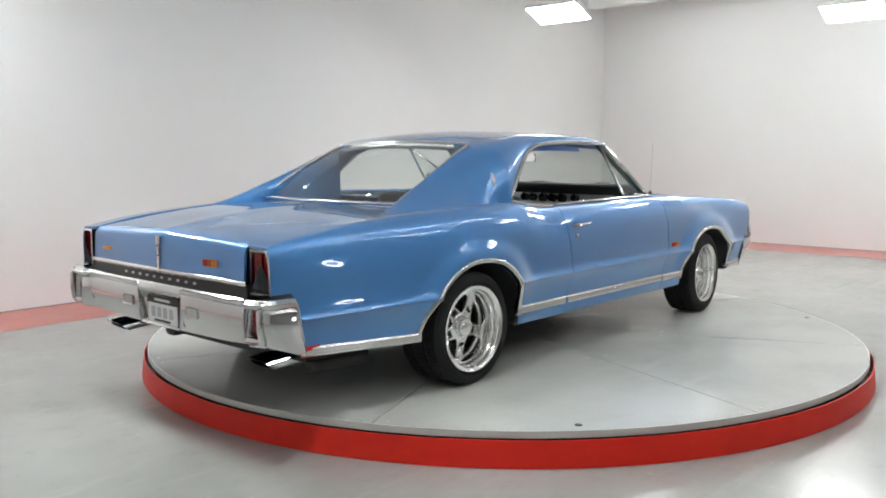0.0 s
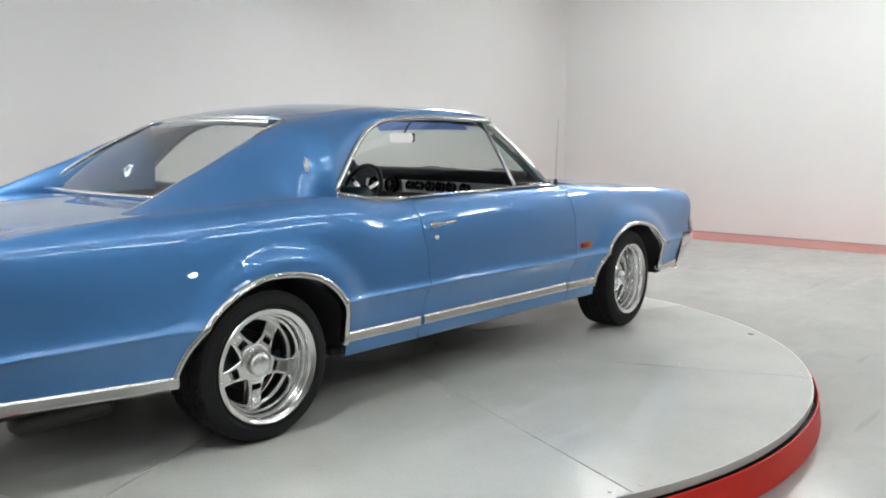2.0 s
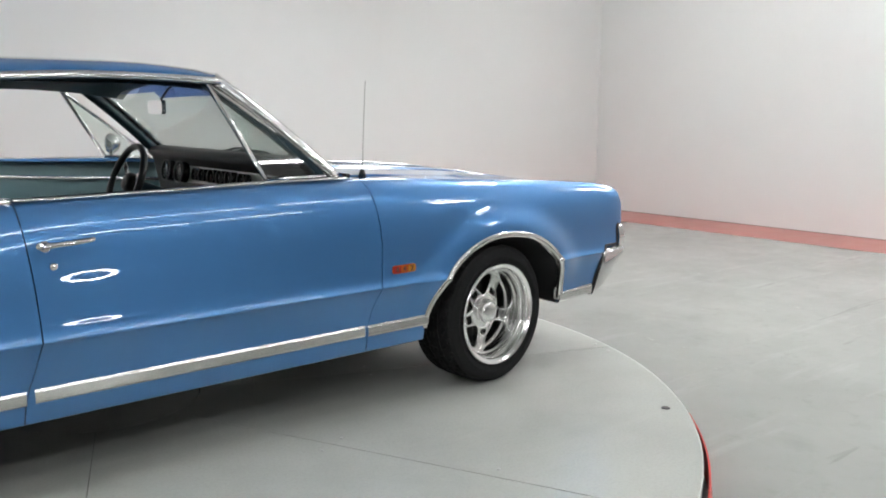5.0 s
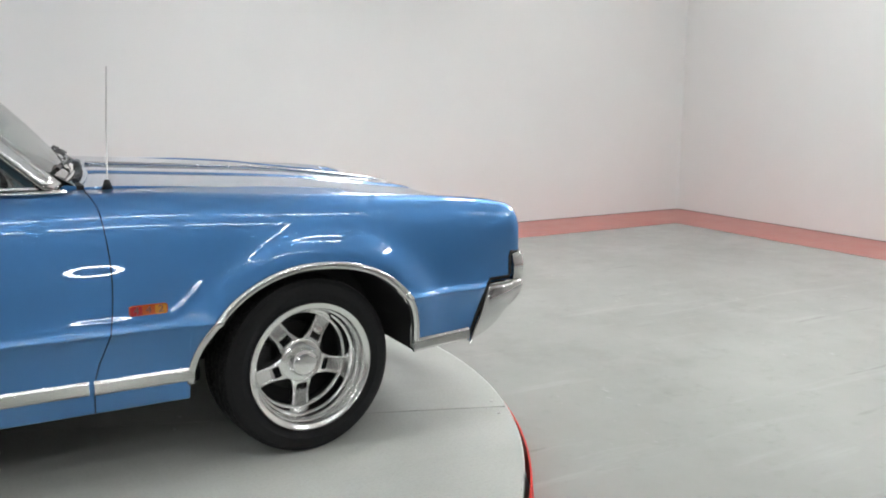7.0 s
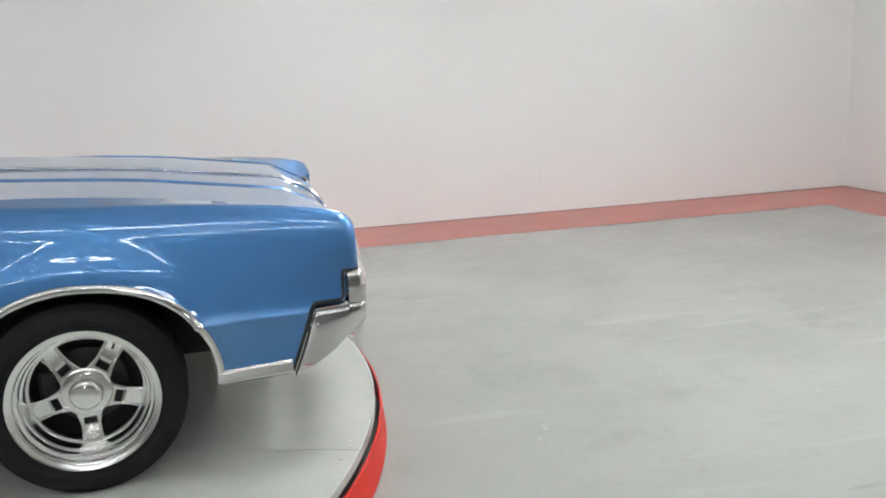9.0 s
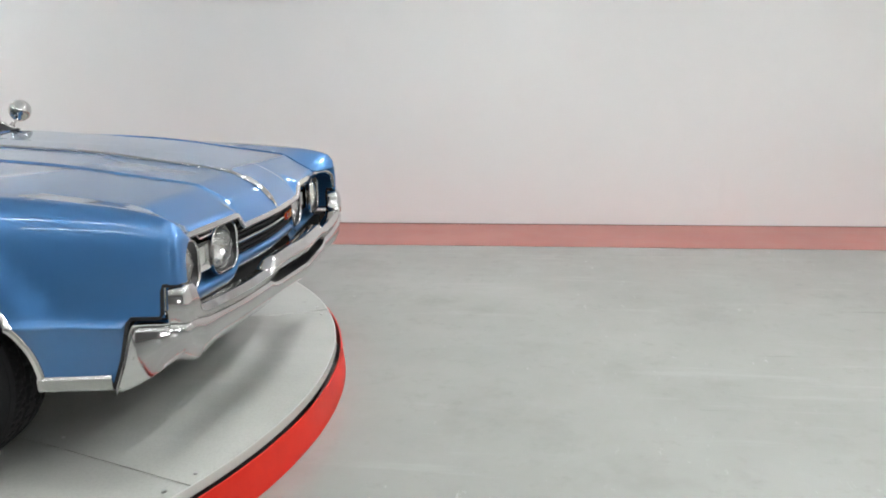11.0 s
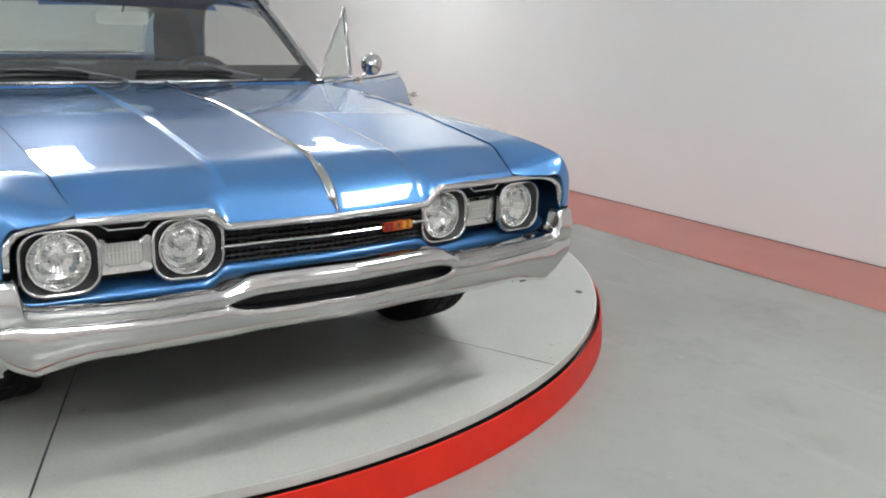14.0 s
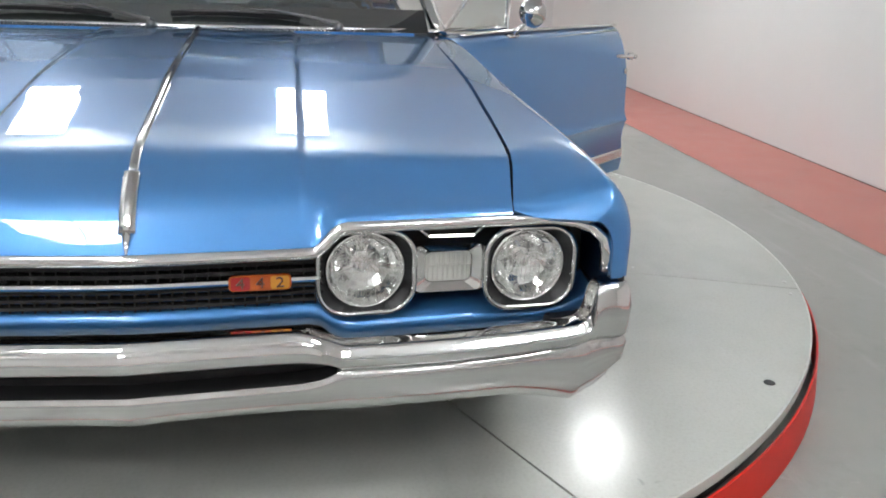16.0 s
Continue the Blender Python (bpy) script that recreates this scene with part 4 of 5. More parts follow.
for s in (-1, 1):
    bm = bmesh.new()
    tube(bm, [(0.9, s * 0.35, 0.21), (-1.0, s * 0.35, 0.20), (-1.6, s * 0.50, 0.30), (-2.1, s * 0.62, 0.27), (-2.42, s * 0.69, 0.31)], 0.03, 10)
    part("exhaust_pipe", bm, STEEL_DARK, CAR, "", True)
    bm = bmesh.new()
    box(bm, (-2.36, min(s * 0.62, s * 0.72), 0.19), (-1.98, max(s * 0.62, s * 0.72), 0.27), 0.03, 3)
    part("muffler", bm, STEEL_DARK, CAR, "", True)
    # flat chrome exhaust tip, cut at a slant
    bm = bmesh.new()
    x0, x1 = -2.36, -2.67
    for r_, (w_, h_) in enumerate(((0.15, 0.058), (0.138, 0.046))):
        pts = rounded_rect(w_, h_, 0.022 - 0.005 * r_, 4)
        a_ = [bm.verts.new((x0, s * 0.69 + u, 0.322 + v)) for u, v in pts]
        b_ = [bm.verts.new((x1 - v * 1.3, s * 0.69 + u, 0.302 + v)) for u, v in pts]
        for i in range(len(pts)):
            j = (i + 1) % len(pts)
            bm.faces.new((a_[i], a_[j], b_[j], b_[i]))
        if r_ == 0:
            keep = b_
        else:
            for i in range(len(pts)):
                j = (i + 1) % len(pts)
                bm.faces.new((keep[i], keep[j], b_[j], b_[i]))
            bm.faces.new(a_)
    bmesh.ops.recalc_face_normals(bm, faces=bm.faces[:])
    part("exhaust_tip", bm, CHROME, CAR, "flat slanted chrome exhaust tip")

# ---- bumpers ----
def bumper(name, stations_, label):
    """A chrome bumper. Each station: x, y, top, upper lip, lower lip, bottom, groove depth, tuck; given for the left half."""
    c = np.array(stations_, float)
    n = len(c)
    u = np.concatenate([[0], np.cumsum(np.hypot(*np.diff(c[:, :2], axis=0).T))])
    uu = np.array(sorted(set(list(np.round(np.linspace(0, u[-1], 150), 5)) + list(np.round(u, 5)))))
    cols = [sp(uu, u, c[:, k]) for k in range(8)]
    tx, ty = np.gradient(cols[0], uu), np.gradient(cols[1], uu)
    L = np.hypot(tx, ty)
    nx, ny = ty / L, -tx / L
    if c[0, 0] < 0:
        nx, ny = -nx, -ny
    nx[0], ny[0] = (1 if c[0, 0] > 0 else -1), 0
    rows = []
    for i in range(len(uu)):
        x, y, zt, zu, zl, zb, gd, tk = (col[i] for col in cols)
        sec = [(-0.05, zt - 0.002), (-0.014, zt), (-0.004, zt - 0.004), (0.002, zt - 0.014), (0.010, zt - 0.45 * (zt - zu)), (0.008, zu + 0.008), (0.001, zu), (-gd, zu - 0.002),
               (-gd, zl + 0.002), (0.001, zl), (0.007, zl - 0.010), (0.006 - 0.3 * max(0.0, tk - 0.055), zl - 0.5 * (zl - zb)), (-0.35 * tk, zb + 0.016), (-0.7 * tk, zb), (-tk - 0.01, zb + 0.004)]
        rows.append([(x + o * nx[i], y + o * ny[i], z) for o, z in sec])
    full = [[(x, -y, z) for x, y, z in r] for r in rows[:0:-1]] + rows
    bm = sheet(full, (1 if c[0, 0] > 0 else -1, 0, 0), 0)
    for f in bm.faces:
        p = f.calc_center_median()
        k = min(range(len(uu)), key=lambda i: abs(cols[1][i] - abs(p.y)) + 3 * abs(cols[0][i] - p.x))
        deep = (p.x - cols[0][k]) * nx[k] + (abs(p.y) - cols[1][k]) * ny[k]
        if cols[6][k] > 0.010 and deep < -0.006 and cols[4][k] - 0.006 < p.z < cols[3][k] + 0.006:
            f.material_index = 1
    for e in bm.edges:
        if len(e.link_faces) == 2 and e.calc_face_angle(0) > radians(50):
            e.smooth = False
    ob = part(name, bm, [CHROME, BLACK if c[0, 0] > 0 else CHROME], CAR, label)
    return ob


FRONT_BUMPER = [
    (2.500, 0.00, 0.606, 0.550, 0.508, 0.422, 0.050, 0.080), (2.492, 0.10, 0.606, 0.550, 0.508, 0.425, 0.050, 0.080),
    (2.478, 0.29, 0.605, 0.549, 0.509, 0.425, 0.050, 0.080), (2.4765, 0.32, 0.600, 0.546, 0.512, 0.423, 0.050, 0.080), (2.474, 0.35, 0.588, 0.540, 0.519, 0.421, 0.040, 0.080), (2.4727, 0.364, 0.582, 0.5345, 0.5255, 0.420, 0.026, 0.080), (2.4718, 0.373, 0.578, 0.5315, 0.5295, 0.420, 0.004, 0.080),
    (2.470, 0.39, 0.573, 0.532, 0.526, 0.419, 0.004, 0.080), (2.458, 0.55, 0.571, 0.530, 0.525, 0.417, 0.004, 0.080),
    (2.440, 0.70, 0.573, 0.531, 0.527, 0.415, 0.004, 0.080), (2.428, 0.77, 0.574, 0.533, 0.529, 0.408, 0.003, 0.07),
    (2.419, 0.83, 0.577, 0.536, 0.532, 0.399, 0.002, 0.06),
    (2.4145, 0.852, 0.581, 0.540, 0.536, 0.396, 0.001, 0.055), (2.4125, 0.864, 0.598, 0.542, 0.538, 0.400, 0.001, 0.06),
    (2.4115, 0.872, 0.640, 0.544, 0.540, 0.404, 0.001, 0.062), (2.4105, 0.882, 0.656, 0.545, 0.541, 0.409, 0.001, 0.065),
    (2.408, 0.918, 0.659, 0.545, 0.541, 0.434, 0.001, 0.07), (2.403, 0.933, 0.659, 0.545, 0.541, 0.444, 0.001, 0.07),
    (2.394, 0.940, 0.658, 0.545, 0.541, 0.446, 0.001, 0.065),
    (2.3535, 0.944, 0.656, 0.545, 0.541, 0.424, 0.001, 0.05), (2.3505, 0.9445, 0.557, 0.537, 0.533, 0.422, 0.001, 0.05),
    (2.300, 0.950, 0.556, 0.535, 0.531, 0.388, 0.001, 0.03), (2.244, 0.950, 0.553, 0.531, 0.527, 0.354, 0.001, 0.02),
    (2.202, 0.945, 0.44, 0.424, 0.420, 0.332, 0.001, 0.02), (2.160, 0.938, 0.330, 0.322, 0.320, 0.312, 0.001, 0.02)]
bumper("front_bumper", FRONT_BUMPER, "chrome front bumper with a black air slot")
REAR_BUMPER = [
    (-2.786, 0.00, 0.634, 0.572, 0.420, 0.404, 0.050, 0.03), (-2.786, 0.165, 0.634, 0.572, 0.420, 0.404, 0.050, 0.03), (-2.786, 0.185, 0.634, 0.572, 0.420, 0.404, 0.030, 0.03), (-2.786, 0.215, 0.634, 0.600, 0.594, 0.404, 0.002, 0.03),
    (-2.786, 0.40, 0.634, 0.600, 0.594, 0.406, 0.002, 0.03), (-2.786, 0.60, 0.636, 0.600, 0.594, 0.412, 0.002, 0.03), (-2.788, 0.735, 0.639, 0.602, 0.596, 0.420, 0.002, 0.03), (-2.800, 0.765, 0.640, 0.602, 0.596, 0.421, 0.002, 0.03),
    (-2.815, 0.785, 0.640, 0.602, 0.596, 0.422, 0.002, 0.03), (-2.819, 0.800, 0.640, 0.600, 0.470, 0.423, 0.070, 0.03),
    (-2.814, 0.888, 0.646, 0.600, 0.470, 0.431, 0.070, 0.03),
    (-2.811, 0.903, 0.647, 0.604, 0.598, 0.433, 0.001, 0.03), (-2.804, 0.918, 0.648, 0.604, 0.598, 0.434, 0.001, 0.03), (-2.788, 0.938, 0.648, 0.604, 0.598, 0.430, 0.001, 0.025),
    (-2.74, 0.950, 0.648, 0.604, 0.598, 0.416, 0.001, 0.015), (-2.69, 0.954, 0.648, 0.604, 0.598, 0.398, 0.001, 0.01),
    (-2.656, 0.955, 0.646, 0.600, 0.594, 0.386, 0.001, 0.01), (-2.63, 0.953, 0.52, 0.48, 0.476, 0.376, 0.001, 0.01), (-2.602, 0.950, 0.385, 0.380, 0.378, 0.368, 0.001, 0.01)]
bumper("rear_bumper", REAR_BUMPER, "chrome rear bumper")

# dark joint behind the bumper ends
for s in (-1, 1):
    bm = bmesh.new()
    box(bm, (2.16, min(s * 0.80, s * 0.885), 0.44), (2.335, max(s * 0.80, s * 0.885), 0.555), 0.006)
    part("bumper_gap", bm, BLACK, CAR)
    bm = bmesh.new()
    box(bm, (-2.74, min(s * 0.60, s * 0.885), 0.42), (-2.585, max(s * 0.60, s * 0.885), 0.640), 0.01)
    part("bumper_gap", bm, BLACK, CAR)


# black rubber in the joints between bumper ends and body
for s in (-1, 1):
    for line in (((2.392, 0.662), (2.342, 0.662), (2.337, 0.645), (2.335, 0.577), (2.327, 0.565), (2.24, 0.563), (2.228, 0.55), (2.19, 0.43), (2.152, 0.332)),
                 ((-2.752, 0.656), (-2.655, 0.656), (-2.645, 0.640), (-2.63, 0.56), (-2.594, 0.372))):
        bm = bmesh.new()
        pts = [Vector((x, s * (float(side_y(x, z)) + 0.0035), z)) for x, z in line]
        strip(bm, pts, [(-0.0055, -0.008), (-0.0055, 0.001), (0.0055, 0.001), (0.0055, -0.008)], (0, s, 0))
        part("bumper_joint", bm, BLACK, CAR)


# ---- front: grille and lamps ----
def prow(y):
    return hood_front(y) - 2.392


bm = bmesh.new()
for s in (-1, 1):
    pts = [(2.21, s * 0.0, 0.50), (2.21, s * 0.90, 0.50), (2.21, s * 0.90, 0.66), (2.21, s * 0.82, 0.80), (2.21, 0, 0.80)]
    f = bm.faces.new([bm.verts.new(p) for p in pts])
part("grille_backing", bm, BLACK, CAR)
for k in range(7):
    z = 0.615 + 0.0155 * k
    bm = bmesh.new()
    strip(bm, [(2.355 + prow(y), y, z) for y in np.linspace(-0.345, 0.345, 13)], [(-0.003, -0.02), (-0.003, 0.0), (0.003, 0.0), (0.003, -0.02)], (1, 0, 0))
    part("grille_bar", bm, DARK, CAR)
for k in range(31):
    y = -0.33 + 0.022 * k
    bm = bmesh.new()
    box(bm, (2.325 + prow(y), y - 0.0015, 0.605), (2.350 + prow(y), y + 0.0015, 0.722))
    part("grille_upright", bm, DARK, CAR)
bm = bmesh.new()
strip(bm, [(2.366 + prow(y), y, 0.662) for y in np.linspace(-0.335, 0.335, 15)], [(-0.005, -0.012), (-0.005, 0.002), (0, 0.006), (0.005, 0.002), (0.005, -0.012)], (1, 0, 0))
part("grille_centre_bar", bm, CHROME, CAR, "chrome centre bar")


def valance_z(y):
    t = min(1.0, max(0.0, (abs(y) - 0.325) / 0.06))
    return 0.602 - 0.038 * t * t * (3 - 2 * t) + (0.03 * max(0, (abs(y) - 0.80) / 0.1) ** 2)


P = []
for y in np.linspace(-0.905, 0.905, 81):
    z0, x0 = valance_z(y), prow(y) - 0.02
    P.append([(2.30 + x0, y, z0 + 0.018), (2.355 + x0, y, z0 + 0.008), (2.378 + x0, y, z0 + 0.002), (2.386 + x0, y, z0 - 0.008), (2.384 + x0, y, z0 - 0.022), (2.36 + x0, y, z0 - 0.045)])
part("lower_front_panel", sheet(P, (1, 0, 0.5), 0), PAINT, CAR, "blue panel under the grille")


def lip_moulding():
    pts = []
    for y in np.linspace(-0.722, 0.722, 97):
        xf = hood_front(y)
        pts.append((xf + 0.001, y, hood_z(xf, y) - 0.006))
    right = [(2.343, 0.78, 0.770), (2.360, 0.83, 0.769), (2.374, 0.864, 0.760), (2.385, 0.884, 0.740), (2.388, 0.890, 0.715), (2.388, 0.891, 0.675)]
    pts = [(x, -y, z) for x, y, z in right[::-1]] + pts + right
    bm = bmesh.new()
    strip(bm, [(x, y, z + 0.003) for x, y, z in pts], [(-0.0105, -0.010), (-0.0105, 0.002), (-0.006, 0.006), (0.006, 0.005), (0.0105, 0.001), (0.0105, -0.010)], (1, 0, 0.25))
    part("hood_lip_moulding", bm, CHROME, CAR, "chrome moulding along the hood's edge", True)


lip_moulding()
LENS_W = material("ribbed_clear_lens", (0.50, 0.50, 0.47), 0.22, 0, 0.5)
MIRROR = make_chrome("silvered_reflector", 0.10, (0.93, 0.93, 0.92))


def headlight(y, s, x):
    """A round sealed lamp in a rounded-square chrome bezel."""
    e = new("headlight")
    e.parent = CAR
    tagged(e, "round headlight in a rounded-square chrome bezel")
    m = Matrix.Translation((x, y, 0.665)) @ pose(0, 0, 0, 0, 0, 5 * (1 if y > 0 else -1)) @ facing((0, 0, 0), (0, 1, 0), (0, 0, 1))
    bm = bmesh.new()
    o, i_ = rounded_rect(0.196, 0.174, 0.058, 7), rounded_rect(0.182, 0.160, 0.053, 7)
    plate(bm, o, m, 0.012, i_, 0.008)
    rings = []
    for k in range(len(o)):
        (a0, b0), (a1, b1) = o[k - 1], o[(k + 1) % len(o)]
        t_ = Vector((a1 - a0, b1 - b0, 0)).normalized()
        n_ = Vector((t_.y, -t_.x, 0))
        c_ = Vector(((o[k][0] + i_[k][0]) / 2, (o[k][1] + i_[k][1]) / 2, 0.012))
        rings.append([bm.verts.new(m @ (c_ + 0.0055 * (math.cos(q) * n_ + math.sin(q) * Vector((0, 0, 1))))) for q in (math.pi / 4 * r for r in range(8))])
    for k in range(len(rings)):
        for r in range(8):
            bm.faces.new((rings[k - 1][r], rings[k][r], rings[k][(r + 1) % 8], rings[k - 1][(r + 1) % 8]))
    part("bezel", crisp(bm, 50), CHROME, e, "thin chrome bezel")
    bm = bmesh.new()
    ring_a = [bm.verts.new(m @ Vector((a, b, 0.008))) for a, b in i_]
    ring_b = [bm.verts.new(m @ Vector((0.0785 * math.cos(t), 0.0785 * math.sin(t), -0.012))) for t in (math.atan2(b, a) for a, b in i_)]
    for k in range(len(i_)):
        j = (k + 1) % len(i_)
        bm.faces.new((ring_a[k], ring_a[j], ring_b[j], ring_b[k]))
    part("bucket", bm, BLACK, e)
    m = m @ Matrix.Translation((0, 0, 0.018))
    bm = bmesh.new()
    lathe(bm, [(0.080, -0.034), (0.080, -0.022), (0.076, -0.018), (0.072, -0.020), (0.072, -0.030)], m, 40)
    bmesh.ops.recalc_face_normals(bm, faces=bm.faces[:])
    part("retainer", bm, ALLOY, e, "bright retaining ring", True)
    bm = bmesh.new()
    rings = lathe(bm, [(0.073, -0.024), (0.066, -0.042), (0.055, -0.055), (0.040, -0.066), (0.022, -0.073), (0.010, -0.070)], m, 30)
    cone(bm, 0.014, 0.010, 0.03, m @ Matrix.Translation((0, 0, -0.058)), 14)
    rnd = random.Random(int(y * 1000))
    for r in rings[1:5]:
        for v in r:
            v.co += (m.to_3x3() @ Vector((0, 0, rnd.uniform(-0.0006, 0.0006))))
    bmesh.ops.recalc_face_normals(bm, faces=bm.faces[:])
    part("reflector", bm, MIRROR, e, "faceted silver reflector")
    bm = bmesh.new()
    lathe(bm, [(0.0725, -0.022), (0.062, -0.011), (0.045, -0.004), (0.024, 0.0), (0.002, 0.002)], m, 36)
    o_ = part("lens", bm, CLEAR, e, "clear domed lens", True)
    o_.visible_shadow = False
    for k in range(-6, 7):
        bm = bmesh.new()
        h_ = math.sqrt(max(0.0, 0.064 ** 2 - (0.0095 * k) ** 2)) * 0.92
        tube(bm, [m @ Vector((0.0095 * k, -h_, -0.014)), m @ Vector((0.0095 * k, 0, -0.004)), m @ Vector((0.0095 * k, h_, -0.014))], 0.0006, 4)
        part("lens_flute", bm, LENS_W, e)
    for z_, w_ in ((0.030, 0.05), (0.0, 0.064), (-0.030, 0.05)):
        bm = bmesh.new()
        tube(bm, [m @ Vector((-w_, z_, -0.012)), m @ Vector((w_, z_, -0.012))], 0.0007, 4)
        part("lens_rib", bm, LENS_W, e)


def turn_lamp(s):
    e = new("turn_signal")
    e.parent = CAR
    tagged(e, "ribbed clear turn signal lamp in a chrome housing")
    m = Matrix.Translation((2.310, s * 0.594, 0.665)) @ pose(0, 0, 0, 0, 0, 4 * s) @ facing((0, 0, 0), (0, 1, 0), (0, 0, 1))
    bm = bmesh.new()
    plate(bm, rounded_rect(0.150, 0.098, 0.02), m @ Matrix.Translation((0, 0, -0.03)), 0.034, rounded_rect(0.096, 0.064, 0.014), 0.026)
    part("housing", bm, CHROME, e, "chrome lamp housing")
    bm = bmesh.new()
    plate(bm, rounded_rect(0.094, 0.062, 0.013), m @ Matrix.Translation((0, 0, -0.02)), 0.012)
    part("lens", bm, LENS_W, e, "clear ribbed lens")
    for k in range(9):
        bm = bmesh.new()
        tube(bm, [m @ Vector((-0.040 + 0.010 * k, -0.028, -0.007)), m @ Vector((-0.040 + 0.010 * k, 0.028, -0.007))], 0.0022, 5)
        part("lens_rib", bm, LENS_W, e)
    bm = bmesh.new()
    tube(bm, [m @ Vector((-0.044, 0.004, -0.005)), m @ Vector((0.044, 0.004, -0.005))], 0.002, 5)
    part("lens_rib", bm, LENS_W, e)
    bm = bmesh.new()
    tube(bm, [(2.332, s * 0.522, 0.760), (2.334, s * 0.548, 0.738), (2.330, s * 0.636, 0.738), (2.325, s * 0.664, 0.760)], 0.0035, 6)
    part("trim_wire", bm, CHROME, e)


for s in (-1, 1):
    headlight(s * 0.428, s, 2.320)
    headlight(s * 0.756, s, 2.312)
    turn_lamp(s)


# ---- badges ----
ORANGE = material("orange_enamel", (0.44, 0.085, 0.015), 0.25)
FIGURE = material("dark_figure", (0.09, 0.035, 0.02), 0.3, 0.3)
YELLOW = material("yellow_enamel", (0.55, 0.24, 0.03), 0.25)
CRIMSON = material("crimson_enamel", (0.34, 0.02, 0.02), 0.25)


def digits_badge(parent, m, w, h):
    """A small enamel badge with the raised figures 442 on three colours."""
    e = new("badge")
    e.parent = parent
    tagged(e, "small red, orange and yellow enamel badge with 442 in dark figures")
    bm = bmesh.new()
    plate(bm, rounded_rect(w, h, h * 0.3), m, 0.004)
    part("badge_plate", bm, ORANGE, e)
    for k, mat in enumerate((CRIMSON, ORANGE, YELLOW)):
        bm = bmesh.new()
        plate(bm, rounded_rect(w * 0.305, h * 0.84, h * 0.16), m @ Matrix.Translation(((k - 1) * w * 0.315, 0, 0.003)), 0.003)
        part("badge_field", bm, mat, e)
        cu = bpy.data.curves.new("digit", "FONT")
        cu.body = "442"[k]
        cu.size, cu.extrude, cu.align_x, cu.align_y = h * 0.95, 0.0015, "CENTER", "CENTER"
        tmp = bpy.data.objects.new("digit", cu)
        me = bpy.data.meshes.new_from_object(tmp)
        me.transform(m @ Matrix.Translation(((k - 1) * w * 0.315, 0, 0.0075)) @ Matrix.Diagonal((1.15, 1, 1, 1)))
        bpy.data.objects.remove(tmp)
        me.materials.append(FIGURE)
        o = new("digit", me)
        o.parent = e
    return e


for s in (-1, 1):
    y = float(side_y(0.96, 0.60)) + 0.001
    digits_badge(CAR, facing((0.945, s * y, 0.598), (-s, 0, 0), (0, 0, 1)), 0.120, 0.034)
digits_badge(CAR, Matrix.Translation((2.357, 0.228, 0.662)) @ pose(0, 0, 0, 0, 0, 4) @ facing((0, 0, 0), (0, 1, 0), (0, 0, 1)), 0.115, 0.031)
digits_badge(CAR, Matrix.Translation((-2.782, -0.47, 0.775)) @ pose(0, 0, 0, 0, 0, 4) @ facing((0, 0, 0), (0, -1, 0), (0, 0, 1)), 0.11, 0.034)
bm = bmesh.new()
box(bm, (-2.782, 0.52, 0.765), (-2.768, 0.60, 0.783), 0.005)
part("deck_emblem", bm, YELLOW, CAR, "small gilt emblem on the trunk")

# hood ornament and centre strip
bm = bmesh.new()
pts = [(x, 0, hood_z(x, 0) + 0.002) for x in np.linspace(0.90, 2.28, 40)]
strip(bm, pts, [(-0.010, -0.004), (-0.009, 0.003), (-0.003, 0.007), (0.003, 0.007), (0.009, 0.003), (0.010, -0.004)], (0, 0, 1))
part("hood_strip", bm, CHROME, CAR, "chrome strip down the middle of the hood", True)
bm = bmesh.new()
pts = [(x, 0, hood_z(x, 0) + 0.005) for x in np.linspace(2.262, 2.366, 14)]
sec = [(-0.016, -0.006), (-0.014, 0.004), (-0.008, 0.006), (-0.004, 0.011), (0.004, 0.011), (0.008, 0.006), (0.014, 0.004), (0.016, -0.006)]
strip(bm, pts, sec, (0.4, 0, 1))
tube(bm, [(2.36, 0, hood_z(2.36, 0) + 0.008), (2.378, 0, hood_z(2.378, 0) + 0.006), (2.389, 0, hood_z(2.388, 0) + 0.002)], [0.010, 0.006, 0.002], 8)
part("hood_ornament", bm, CHROME, CAR, "chrome hood ornament", True)

# ---- rear face ----
bm = bmesh.new()
f = [(-2.70, -0.88, 0.40), (-2.70, 0.88, 0.40), (-2.71, 0.87, 0.66), (-2.72, 0.74, 0.85), (-2.72, -0.74, 0.85), (-2.71, -0.87, 0.66)]
bm.faces.new([bm.verts.new(p) for p in f])
part("tail_panel", bm, BLACK, CAR)
P = []
for y in np.linspace(-0.735, 0.735, 31):
    v = 0.010 * (1 - abs(y) / 0.735)
    P.append([(-2.766 - v, y, z) for z in (0.628, 0.66, 0.692)])
part("black_panel", sheet(P, (-1, 0, 0), 0.02), BLACK, CAR, "black strip across the tail")
for z, h in ((0.698, 0.012),):
    bm = bmesh.new()
    strip(bm, [(-2.772 - 0.010 * (1 - abs(y) / 0.735), y, z) for y in np.linspace(-0.735, 0.735, 31)], [(-h, -0.006), (-h, 0.003), (0, 0.008), (h, 0.003), (h, -0.006)], (-1, 0, 0))
    part("tail_moulding", bm, CHROME, CAR, "chrome moulding under the trunk lid", True)
for k in range(10):
    y = 0.36 - 0.075 * k
    bm = bmesh.new()
    x = -2.768 - 0.010 * (1 - abs(y) / 0.735)
    box(bm, (x - 0.004, y - 0.011, 0.655), (x + 0.002, y + 0.011, 0.667), 0.002, 1)
    part("letter_bar", bm, STEEL, CAR)
bm = bmesh.new()
